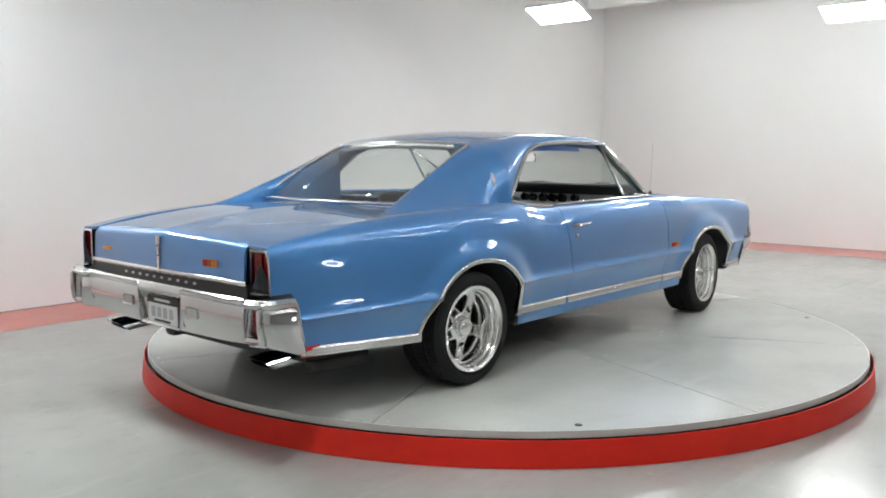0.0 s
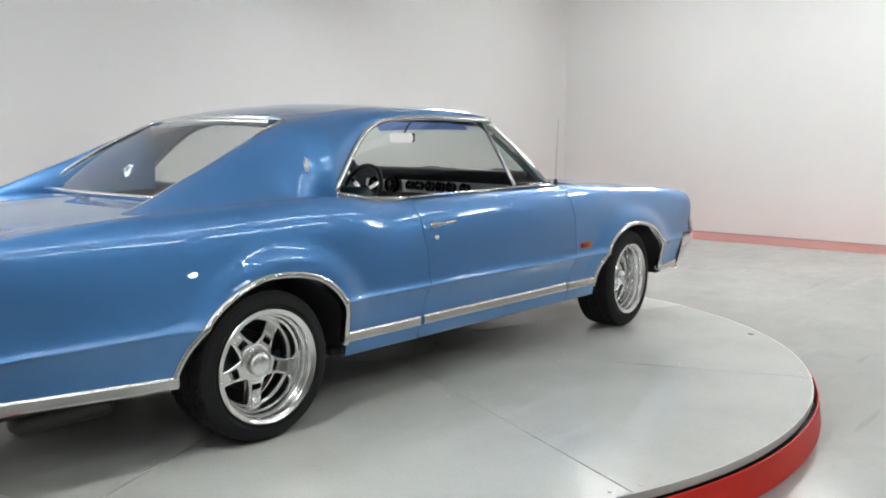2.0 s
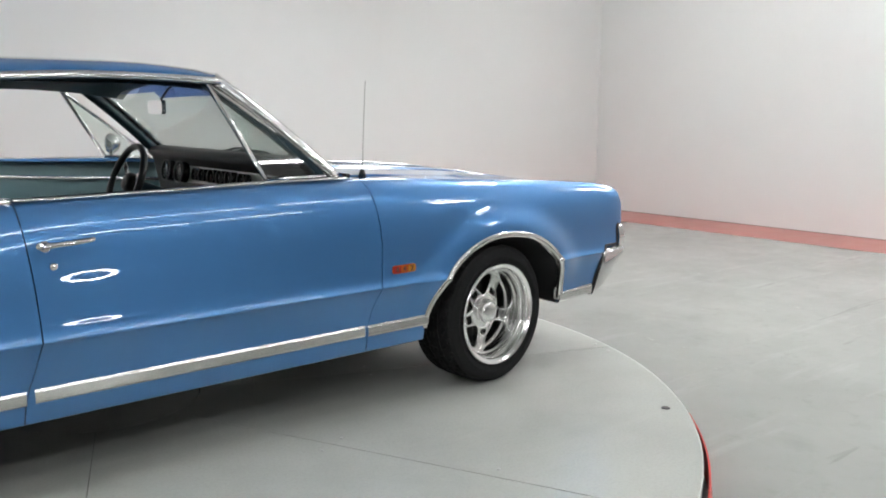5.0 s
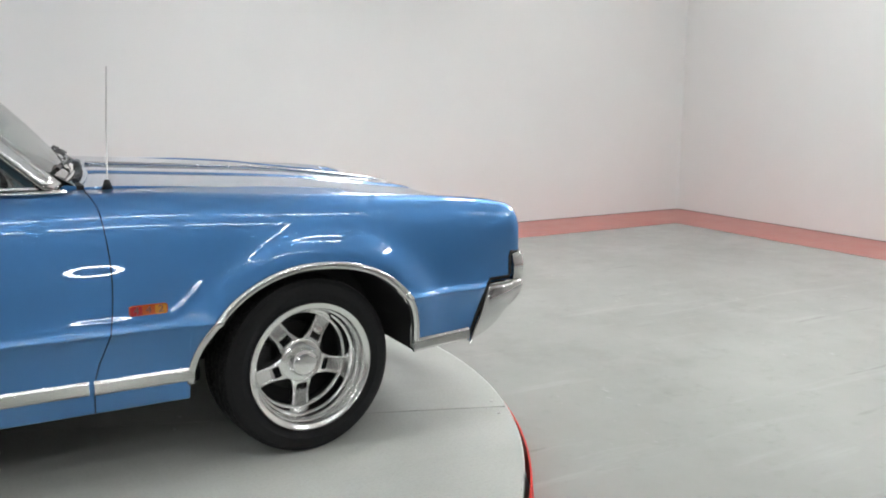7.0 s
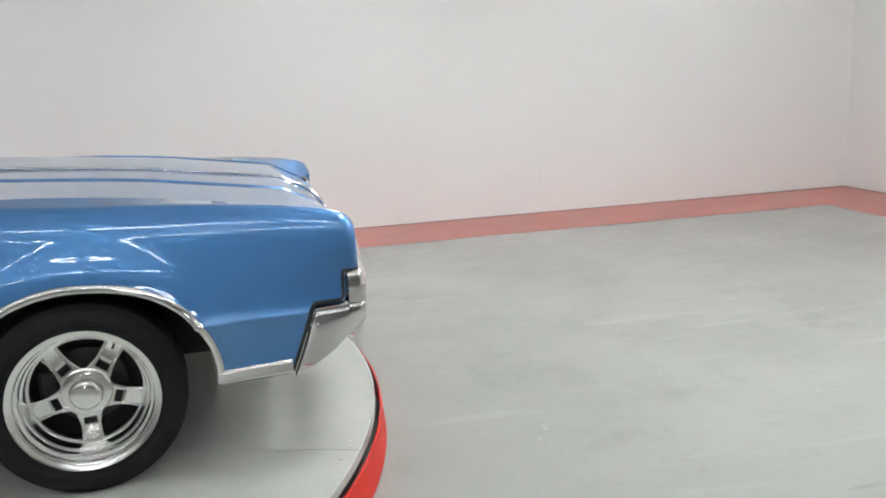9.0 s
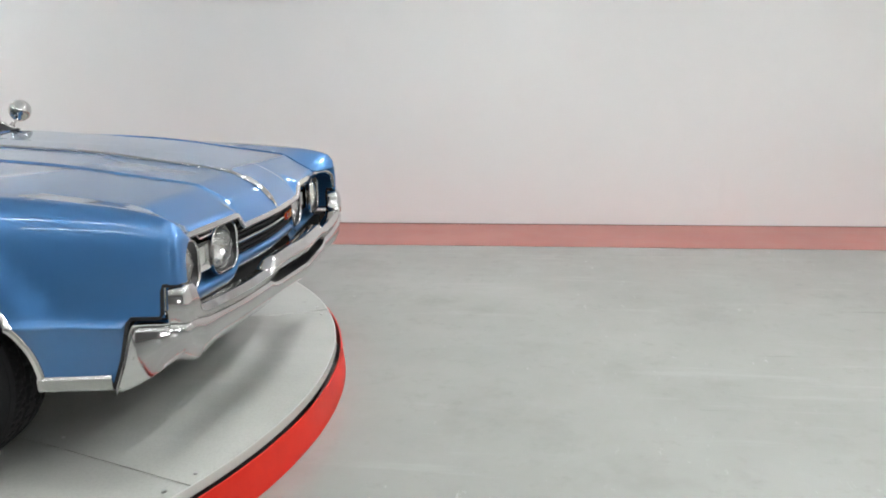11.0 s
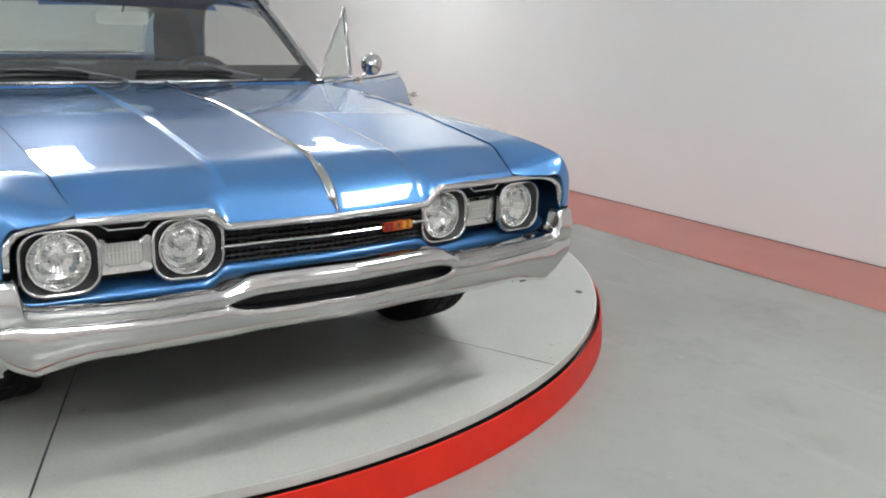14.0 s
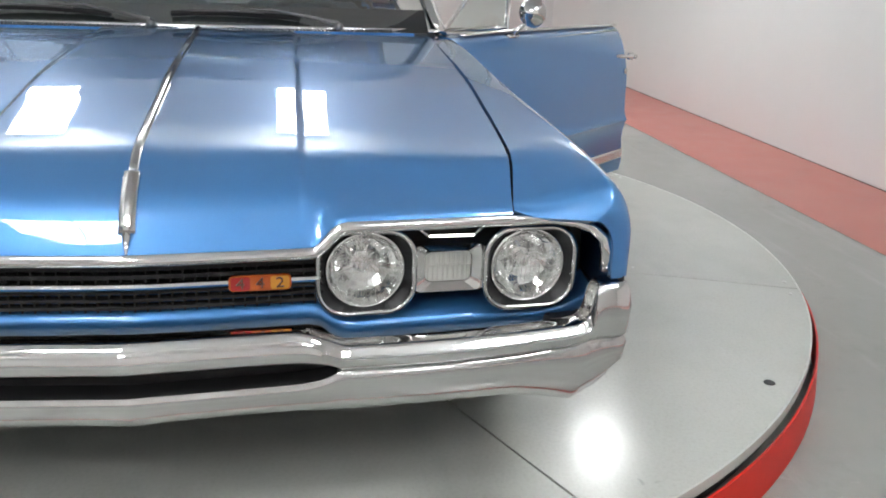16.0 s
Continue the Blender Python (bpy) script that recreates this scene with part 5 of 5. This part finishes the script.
for z, w in ((0.852, 0.016), (0.80, 0.010), (0.75, 0.012), (0.71, 0.008)):
    box(bm, (-2.790, -w, z - 0.024), (-2.770, w, z + 0.024), 0.005)
part("trunk_ornament", bm, CHROME, CAR, "chrome ornament on the trunk lid")


def tail_light(s):
    e = new("tail_light")
    e.parent = CAR
    tagged(e, "upright red tail light in a chrome frame")
    def outline(g):
        """The lamp's outline, g inside the quarter panel's end: inner edge upright, outer edge along the body side."""
        zs = np.linspace(0.656 + g, 0.862 - g, 9)
        out = [(float(side_y(-2.745, z)) - shoulder(-2.745, z) - 0.004 - g, z) for z in zs]
        return [(0.762 + g, zs[0])] + out + [(0.762 + g, zs[-1])]

    def ring_at(bm, g, dx):
        return [bm.verts.new((-2.752 - 0.10 * (0.83 - y) + dx, s * y, z)) for y, z in outline(g)]

    bm = bmesh.new()
    a, b, c, d = ring_at(bm, 0.0, 0.05), ring_at(bm, 0.0, -0.004), ring_at(bm, 0.009, -0.008), ring_at(bm, 0.014, 0.075)
    for p, q in ((a, b), (b, c), (c, d)):
        for i in range(len(p)):
            k = (i + 1) % len(p)
            bm.faces.new((p[i], p[k], q[k], q[i]))
    part("frame", crisp(bm), CHROME, e, "chrome lamp frame")
    bm = bmesh.new()
    bm.faces.new(ring_at(bm, 0.012, 0.073))
    part("recess", bm, BLACK, e)
    m = Matrix.Translation((-2.698, s * 0.826, 0.758)) @ pose(0, 0, 0, 0, 0, 5.7 * -s) @ facing((0, 0, 0), (0, -1, 0), (0, 0, 1))
    bm = bmesh.new()
    plate(bm, rounded_rect(0.086, 0.160, 0.008), m @ Matrix.Translation((0.0, 0.0, -0.014)), 0.014)
    part("lens", bm, REDLENS, e, "dark red lens")
    for k in range(5):
        bm = bmesh.new()
        tube(bm, [m @ Vector((-0.03, -0.07 + 0.035 * k, 0.0)), m @ Vector((0.03, -0.07 + 0.035 * k, 0.0))], 0.0018, 4)
        part("lens_rib", bm, REDLENS, e)
    # lower lamp sunk into the bumper's end
    m2 = Matrix.Translation((-2.748, s * 0.846, 0.535)) @ pose(0, 0, 0, 0, 0, -4 * s) @ facing((0, 0, 0), (0, -1, 0), (0, 0, 1))
    bm = bmesh.new()
    plate(bm, rounded_rect(0.078, 0.120, 0.010), m2 @ Matrix.Translation((0, 0, -0.006)), 0.012)
    part("lower_lens", bm, REDLENS, e, "red lens sunk into the bumper")
    bm = bmesh.new()
    tube(bm, [(-2.808, s * 0.900, 0.640), (-2.818, s * 0.903, 0.60), (-2.820, s * 0.905, 0.52), (-2.812, s * 0.905, 0.46), (-2.796, s * 0.902, 0.436)], [0.012, 0.016, 0.016, 0.015, 0.010], 10)
    part("bumper_rib", bm, CHROME, e, "rounded chrome rib", True)


tail_light(-1), tail_light(1)

# licence plate, its figures as plain bars
e = new("licence_plate")
e.parent = CAR
tagged(e, "white dealer plate in a black frame")
m = Matrix.Translation((-2.764, 0.0, 0.480)) @ facing((0, 0, 0), (0, -1, 0), (0.0, 0, 1))
bm = bmesh.new()
plate(bm, rounded_rect(0.305, 0.160, 0.012), m, 0.008)
part("plate_frame", bm, BLACK, e)
bm = bmesh.new()
plate(bm, rounded_rect(0.285, 0.10, 0.006), m @ Matrix.Translation((0, -0.01, 0.006)), 0.004)
part("plate_face", bm, WHITE, e)
GREYBAR = material("grey_print", (0.42, 0.43, 0.45), 0.5)
for k in range(4):
    bm = bmesh.new()
    plate(bm, rounded_rect(0.042, 0.055, 0.006), m @ Matrix.Translation((-0.087 + 0.058 * k, -0.004, 0.0085)), 0.003)
    part("plate_bar", bm, GREYBAR, e)
for dy, w, mat in ((0.060, 0.15, WHITE), (-0.048, 0.16, BLACK), (-0.069, 0.15, WHITE)):
    bm = bmesh.new()
    plate(bm, rounded_rect(w, 0.012, 0.003), m @ Matrix.Translation((0, dy, 0.0085)), 0.003)
    part("plate_bar", bm, mat, e)
for y in (0.31, -0.31):
    e = new("bumper_slot")
    e.parent = CAR
    m = Matrix.Translation((-2.790, y, 0.516)) @ facing((0, 0, 0), (0, -1, 0), (0, 0, 1))
    bm = bmesh.new()
    plate(bm, rounded_rect(0.10, 0.055, 0.008), m, 0.010, rounded_rect(0.088, 0.043, 0.006), 0.006)
    part("slot_rim", bm, CHROME, e)
    bm = bmesh.new()
    plate(bm, rounded_rect(0.087, 0.042, 0.006), m @ Matrix.Translation((0, 0, -0.004)), 0.008)
    part("slot_lens", bm, LENS_W, e)


# ---- glass ----
BAND = make_glass("blue_shade_band", (0.12, 0.21, 0.50), 0.16)
SCREEN = make_glass("windshield_glass", (0.84, 0.91, 0.88), 0.26)


def windshield():
    P = []
    for v in np.linspace(0, 1, 15):
        row = []
        for q in np.linspace(-1, 1, 31):
            y = q * (0.826 - 0.118 * v)
            xb, xt = 0.835 - 0.12 * q * q, 0.455 - 0.19 * abs(q) ** 2.2
            zb, zt = 0.992 - 0.01 * q * q, 1.388 - 0.028 * q * q
            row.append((xb + (xt - xb) * v + 0.018 * math.sin(math.pi * v), y, zb + (zt - zb) * v))
        P.append(row)
    bm = sheet(P, (1, 0, 0.5), 0)
    for f in bm.faces:
        if f.calc_center_median().z > 1.31:
            f.material_index = 1
    o = part("windshield", bm, [SCREEN, BAND], CAR, "tinted curved windshield with a blue shade band")
    o.visible_shadow = False
    edge = [P[0][j] for j in range(31)]
    bm = bmesh.new()
    tube(bm, [(x + 0.004, y, z + 0.002) for x, y, z in edge], 0.010, 6)
    part("windshield_moulding", bm, CHROME, CAR, "", True)
    bm = bmesh.new()
    tube(bm, [(x + 0.004, y, z + 0.004) for x, y, z in P[-1]], 0.010, 6)
    part("windshield_moulding", bm, CHROME, CAR, "", True)
    for s, j in ((-1, 0), (1, 30)):
        pts = [P[i][j] for i in range(15)]
        bm = bmesh.new()
        strip(bm, [(x - 0.004, y + s * 0.012, z) for x, y, z in pts], [(-0.034, -0.014), (-0.031, 0.006), (0.0, 0.012), (0.031, 0.006), (0.034, -0.014)], (0.9, s, 0.5))
        part("windshield_pillar", bm, CHROME, CAR, "chrome-faced windshield pillar", True)
        bm = bmesh.new()
        strip(bm, [(x - 0.040, y + s * 0.006, z - 0.004) for x, y, z in pts], [(-0.024, -0.02), (-0.022, 0.006), (0.0, 0.010), (0.022, 0.006), (0.024, -0.02)], (0.2, s, 0.2))
        part("pillar_frame", bm, BLUE_TRIM, CAR, "", True)
    return P


WS = windshield()


def rear_window():
    P = []
    for v in np.linspace(0, 1, 13):
        row = []
        for q in np.linspace(-1, 1, 25):
            y = q * (0.668 - 0.088 * v)
            xb, xt = -1.66 + 0.03 * q * q, -1.035 + 0.01 * q * q
            zb, zt = 1.000 + 0.004 * q * q, 1.358 - 0.022 * q * q
            row.append((xb + (xt - xb) * v - 0.02 * math.sin(math.pi * v), y, zb + (zt - zb) * v + 0.014 * math.sin(math.pi * v)))
        P.append(row)
    o = part("rear_window", sheet(P, (-1, 0, 0.6), 0), GLASS, CAR, "tinted rear window between the sail panels")
    o.visible_shadow = False
    rim = P[0] + [r[-1] for r in P[1:]] + P[-1][::-1][1:] + [r[0] for r in P[::-1]][1:]
    bm = bmesh.new()
    tube(bm, [(x - 0.004, y, z + 0.004) for x, y, z in rim], 0.011, 6)
    part("rear_window_moulding", bm, CHROME, CAR, "chrome rear window surround", True)
    bm = bmesh.new()
    strip(bm, [(x - 0.016, y, z - 0.012) for x, y, z in P[-1][2:-2]], [(-0.026, -0.008), (-0.024, 0.004), (0.0, 0.008), (0.024, 0.004), (0.026, -0.008)], (-0.9, 0, 0.6))
    part("rear_window_header", bm, BRIGHT, CAR, "wide bright moulding over the rear window", True)


rear_window()
# roof edge over the rear window, and the panel between it and the trunk
P = []
for x in np.linspace(-1.045, -1.04, 2):
    yr = rail_y(x) - 0.002
    P.append([(x - 0.004, y, roof_z(x) + 0.028 * (1 - (y / yr) ** 2) - 0.001) for y in np.linspace(-yr, yr, 25)])
part("roof_edge", sheet(P, (0, 0, 1), 0.02), PAINT, CAR)
P = []
for k in np.linspace(0, 1, 8):
    row = []
    for q in np.linspace(-1, 1, 25):
        y = q * 0.738
        x0, x1 = -1.735, -1.645 + 0.03 * q * q
        row.append((x0 + (x1 - x0) * k, y, 0.979 + 0.020 * (1 - q * q) * (1 - k) + 0.012 * k))
    P.append(row)
part("rear_deck_panel", sheet(P, (0, 0, 1), 0.02), PAINT, CAR)

# headliner
P = []
for x in np.linspace(-1.02, 0.42, 24):
    yr = rail_y(x) + 0.06
    P.append([(x, y, roof_z(x) + 0.020 * (1 - (y / yr) ** 2) - 0.028 - 0.05 * (abs(y) / yr) ** 6) for y in np.linspace(-yr, yr, 17)])
part("headliner", sheet(P, (0, 0, -1), 0), BLUE_TRIM, CAR, "dark headliner")


def pillar_trim(s):
    """Dark lining inside the rear pillars."""
    P = []
    for x in np.linspace(-1.60, -0.93, 20):
        P.append([(x_, s * (y_ - 0.035), z_ - 0.02) for x_, y_, z_ in roof_half(x, 8)])
    part("pillar_trim", sheet(P, (0, -s, 0), 0), BLUE_TRIM, CAR, "dark rear pillar lining")


pillar_trim(-1), pillar_trim(1)


def window_trim(s):
    """Chrome drip moulding round the side window, and the belt line behind the door."""
    pts = [(x, s * (outer_y(x, opening_z(x)) + 0.006), opening_z(x) + 0.002) for x in list(np.linspace(-0.968, -0.55, 26)) + list(np.linspace(-0.5, 0.27, 16))]
    bm = bmesh.new()
    strip(bm, pts, [(-0.012, -0.010), (-0.012, 0.004), (0, 0.009), (0.012, 0.004), (0.012, -0.010)], (0, s, 0.25))
    part("window_moulding", bm, CHROME, CAR, "chrome window moulding", True)
    bm = bmesh.new()
    xs = [-0.968, -0.955, -0.92, -0.87, -0.80, -0.72, -0.65, -0.58, SEAM_R - 0.004]
    zs = [1.020, 1.008, 1.003, 0.997, 0.985, 0.976, 0.970, 0.967, 0.966]
    strip(bm, [(x, s * 0.860, z) for x, z in zip(xs, zs)], [(-0.012, -0.03), (-0.012, 0.003), (0, 0.007), (0.012, 0.003), (0.012, -0.03)], (0, 0.4 * s, 1))
    part("belt_moulding", bm, CHROME, CAR, "chrome belt moulding", True)


window_trim(-1), window_trim(1)

# cowl with its air slots
P = []
for k in np.linspace(0, 1, 5):
    P.append([(0.888 - 0.10 * q * q - k * 0.055, q * 0.775, 0.990 - 0.008 * q * q + 0.004 * k) for q in np.linspace(-1, 1, 21)])
part("cowl", sheet(P, (0, 0, 1), 0.02), PAINT, CAR)
for k in range(92):
    y = (-0.64 + 0.0125 * k) if k < 46 else (0.08 + 0.0125 * (k - 46))
    x = 0.862 - 0.10 * (y / 0.775) ** 2
    bm = bmesh.new()
    box(bm, (x - 0.011, y - 0.0032, 0.985), (x + 0.009, y + 0.0032, 0.9945), 0.0)
    part("cowl_slot", bm, BLACK, CAR)
WIPER = material("dull_wiper_steel", (0.16, 0.16, 0.16), 0.35, 0.8)
for y0 in (-0.155, 0.460):
    e = new("wiper")
    e.parent = CAR
    tagged(e, "wiper with a dull steel arm and a black blade")
    gx = lambda y, z: 0.845 - 0.12 * (y / 0.82) ** 2 - (z - 0.992) * 0.80
    bm = bmesh.new()
    cone(bm, 0.017, 0.012, 0.022, Matrix.Translation((0.842 - 0.10 * (y0 / 0.8) ** 2 + 0.018, y0, 1.004)), 14)
    part("wiper_pivot", bm, WIPER, e, "", True)
    pts = [(y0, 1.014), (y0 - 0.09, 1.030), (y0 - 0.22, 1.052), (y0 - 0.33, 1.052)]
    bm = bmesh.new()
    tube(bm, [(gx(y, z) + (0.036 if k == 0 else 0.024), y, z) for k, (y, z) in enumerate(pts)], [0.009, 0.008, 0.006, 0.005], 6)
    part("wiper_arm", bm, WIPER, e, "", True)
    bm = bmesh.new()
    bl = [(y0 - 0.13, 1.028), (y0 - 0.25, 1.036), (y0 - 0.37, 1.040), (y0 - 0.50, 1.038), (y0 - 0.555, 1.034)]
    strip(bm, [(gx(y, z) + 0.014, y, z) for y, z in bl], [(-0.007, -0.008), (-0.006, 0.004), (0.006, 0.004), (0.007, -0.008)], (0.7, 0, 0.7))
    part("wiper_blade", bm, BLACK, e)
    bm = bmesh.new()
    tube(bm, [(gx(y, z) + 0.022, y, z + 0.006) for y, z in bl[1:4]], 0.004, 6)
    part("blade_holder", bm, WIPER, e, "", True)

# C-pillar emblem and aerial
for s in (-1, 1):
    e = new("pillar_emblem")
    e.parent = CAR
    n = Vector((0, s, 0.35))
    m = facing((-1.115, s * 0.846, 1.138), (-s, 0, 0), (0, -0.35 * s, 1))
    for dx, dy, w, h in ((0, 0, 0.012, 0.080), (-0.012, -0.006, 0.008, 0.050), (0.012, 0.006, 0.008, 0.050), (0, -0.004, 0.036, 0.012)):
        bm = bmesh.new()
        plate(bm, [(dx, dy + h / 2), (dx - w / 2, dy), (dx, dy - h / 2), (dx + w / 2, dy)], m, 0.008)
        part("emblem_blade", bm, STEEL, e)
bm = bmesh.new()
cone(bm, 0.018, 0.008, 0.03, Matrix.Translation((0.872, -0.785, 0.985)), 14)
part("aerial_base", bm, BLACK, CAR, "", True)
bm = bmesh.new()
tube(bm, [(0.872, -0.785, 0.99), (0.881, -0.786, 1.19), (0.891, -0.787, 1.360)], [0.0028, 0.0022, 0.0016], 6)
part("aerial", bm, STEEL, CAR, "thin whip aerial", True)

# ---- interior ----
DASH = material("black_padded_vinyl", (0.010, 0.011, 0.012), 0.5)
to_bump(DASH, add_noise(DASH, 240, 3), 0.25, 0.002)
GAUGE = material("gauge_black", (0.01, 0.01, 0.011), 0.25)
SILVER = make_chrome("silver_dash", 0.35, (0.42, 0.43, 0.43))


def dashboard():
    P = []
    for y in np.linspace(-0.78, 0.78, 21):
        c, u = 0.03 * (1 - (y / 0.78) ** 2), 0.042
        P.append([(0.80 + c, y, 0.968), (0.73, y, 0.985 + u * 0.6), (0.655, y, 1.012 + u), (0.595, y, 1.004 + u), (0.575, y, 0.980 + u), (0.60, y, 0.955 + u), (0.64, y, 0.80), (0.60, y, 0.78), (0.61, y, 0.66), (0.70, y, 0.55)])
    part("dashboard", sheet(P, (-1, 0, 0.5), 0), DASH, CAR, "black padded dashboard")
    bm = bmesh.new()
    plate(bm, rounded_rect(1.28, 0.085, 0.02), facing((0.606, 0.0, 0.930), (0, -1, 0), (0.15, 0, 1)), 0.006)
    part("instrument_panel", bm, SILVER, CAR, "brushed silver instrument panel")
    for y, r in ((0.52, 0.052), (0.36, 0.052), (0.18, 0.030), (0.10, 0.030), (0.0, 0.032), (-0.09, 0.032), (-0.18, 0.032), (-0.30, 0.030)):
        e = new("gauge")
        e.parent = CAR
        m = facing((0.600, y, 0.933), (0, -1, 0), (0.15, 0, 1))
        bm = bmesh.new()
        cone(bm, r, r * 0.96, 0.05, m @ Matrix.Translation((0, 0, 0.012)), 24)
        part("gauge_body", bm, GAUGE, e, "", True)
        bm = bmesh.new()
        lathe(bm, [(r * 0.98, 0.036), (r * 1.04, 0.036), (r * 1.04, 0.042), (r * 0.9, 0.042)], m, 24)
        part("gauge_ring", bm, BLACK, e, "", True)


dashboard()


def steering_wheel():
    e = new("steering_wheel")
    e.parent = CAR
    tagged(e, "black steering wheel with three metal spokes")
    m = Matrix.Translation((0.30, 0.36, 0.905)) @ pose(0, 0, 0, 0, -68, 0)
    bm = bmesh.new()
    R, r = 0.176, 0.016
    lathe(bm, [(R + r * math.cos(a), r * math.sin(a)) for a in (2 * math.pi * i / 10 for i in range(10))], m, 40, True)
    bmesh.ops.recalc_face_normals(bm, faces=bm.faces[:])
    part("wheel_rim", bm, BLACK, e, "black padded rim", True)
    for a in (90, 210, 330):
        bm = bmesh.new()
        box(bm, (-0.016, 0.02, -0.026), (0.016, R - 0.005, -0.020), 0.002, 1, m @ pose(0, 0, 0, 0, 0, a))
        part("wheel_spoke", bm, BRIGHT, e, "bright metal spoke")
    bm = bmesh.new()
    lathe(bm, [(0.001, 0.012), (0.03, 0.010), (0.045, -0.004), (0.05, -0.03), (0.03, -0.05)], m, 24)
    bmesh.ops.recalc_face_normals(bm, faces=bm.faces[:])
    part("horn_boss", bm, BLACK, e, "", True)
    bm = bmesh.new()
    tube(bm, [m @ Vector((0, 0, -0.03)), m @ Vector((0, 0, -0.40))], 0.028, 12)
    part("column", bm, BLUE_TRIM, e, "", True)


steering_wheel()


def seat(x, y, w, back_h, name):
    e = new(name)
    e.parent = CAR
    tagged(e, "dark blue vinyl car seat")
    bm = bmesh.new()
    box(bm, (x, y - w / 2, 0.36), (x + 0.48, y + w / 2, 0.54), 0.05, 3)
    part("cushion", bm, BLUE_TRIM, e, "", True)
    bm = bmesh.new()
    box(bm, (-0.07, -w / 2, 0), (0.07, w / 2, back_h), 0.05, 3, Matrix.Translation((x - 0.02, y, 0.42)) @ pose(0, 0, 0, 0, -14, 0))
    part("backrest", bm, BLUE_TRIM, e, "", True)
    for k in range(5):
        bm = bmesh.new()
        yy = y - w / 2 + w * (k + 1) / 6
        tube(bm, [(x + 0.06 - 0.014, yy, 0.56), (x + 0.06 - 0.25 * back_h, yy, 0.42 + back_h * 0.93)], 0.004, 5)
        part("seam", bm, BLUE_TRIM, e)


seat(-0.42, 0.36, 0.56, 0.60, "front_seat")
seat(-0.42, -0.36, 0.56, 0.60, "front_seat")
seat(-1.10, 0.0, 1.25, 0.50, "rear_seat")
bm = bmesh.new()
box(bm, (-1.60, -0.68, 0.935), (-1.22, 0.68, 0.95), 0.004)
part("parcel_shelf", bm, BLUE_TRIM, CAR, "dark shelf under the rear window")
bm = bmesh.new()
box(bm, (-1.25, -0.80, 0.295), (0.75, 0.80, 0.305))
part("carpet", bm, BLUE_TRIM, CAR, "dark carpet")
bm = bmesh.new()
box(bm, (0.78, -0.80, 0.30), (0.80, 0.80, 0.985))
part("firewall", bm, DARK, CAR)
bm = bmesh.new()
box(bm, (-1.72, -0.74, 0.40), (-1.70, 0.74, 0.955))
part("rear_bulkhead", bm, DARK, CAR)
# inside mirror
bm = bmesh.new()
plate(bm, rounded_rect(0.235, 0.060, 0.02), facing((0.335, 0.0, 1.252), (-0.12, -0.99, 0), (0, 0, 1)), 0.018)
part("mirror_back", bm, MIRROR, CAR, "inside mirror")
bm = bmesh.new()
tube(bm, [(0.345, 0.0, 1.28), (0.38, 0.0, 1.33), (0.43, 0, 1.37)], 0.006, 6)
part("mirror_stalk", bm, BLACK, CAR, "", True)
# door opening on the driver's side: sill and rear jamb
bm = bmesh.new()
box(bm, (-0.52, 0.80, 0.29), (0.80, 0.93, 0.33), 0.01)
part("door_sill", bm, STEEL, CAR, "metal door sill")
bm = bmesh.new()
box(bm, (-0.56, 0.72, 0.30), (-0.53, 0.90, 0.95), 0.01)
part("door_jamb", bm, PAINT, CAR)
bm = bmesh.new()
box(bm, (0.80, 0.72, 0.30), (0.83, 0.90, 0.95), 0.01)
part("door_jamb", bm, PAINT, CAR)
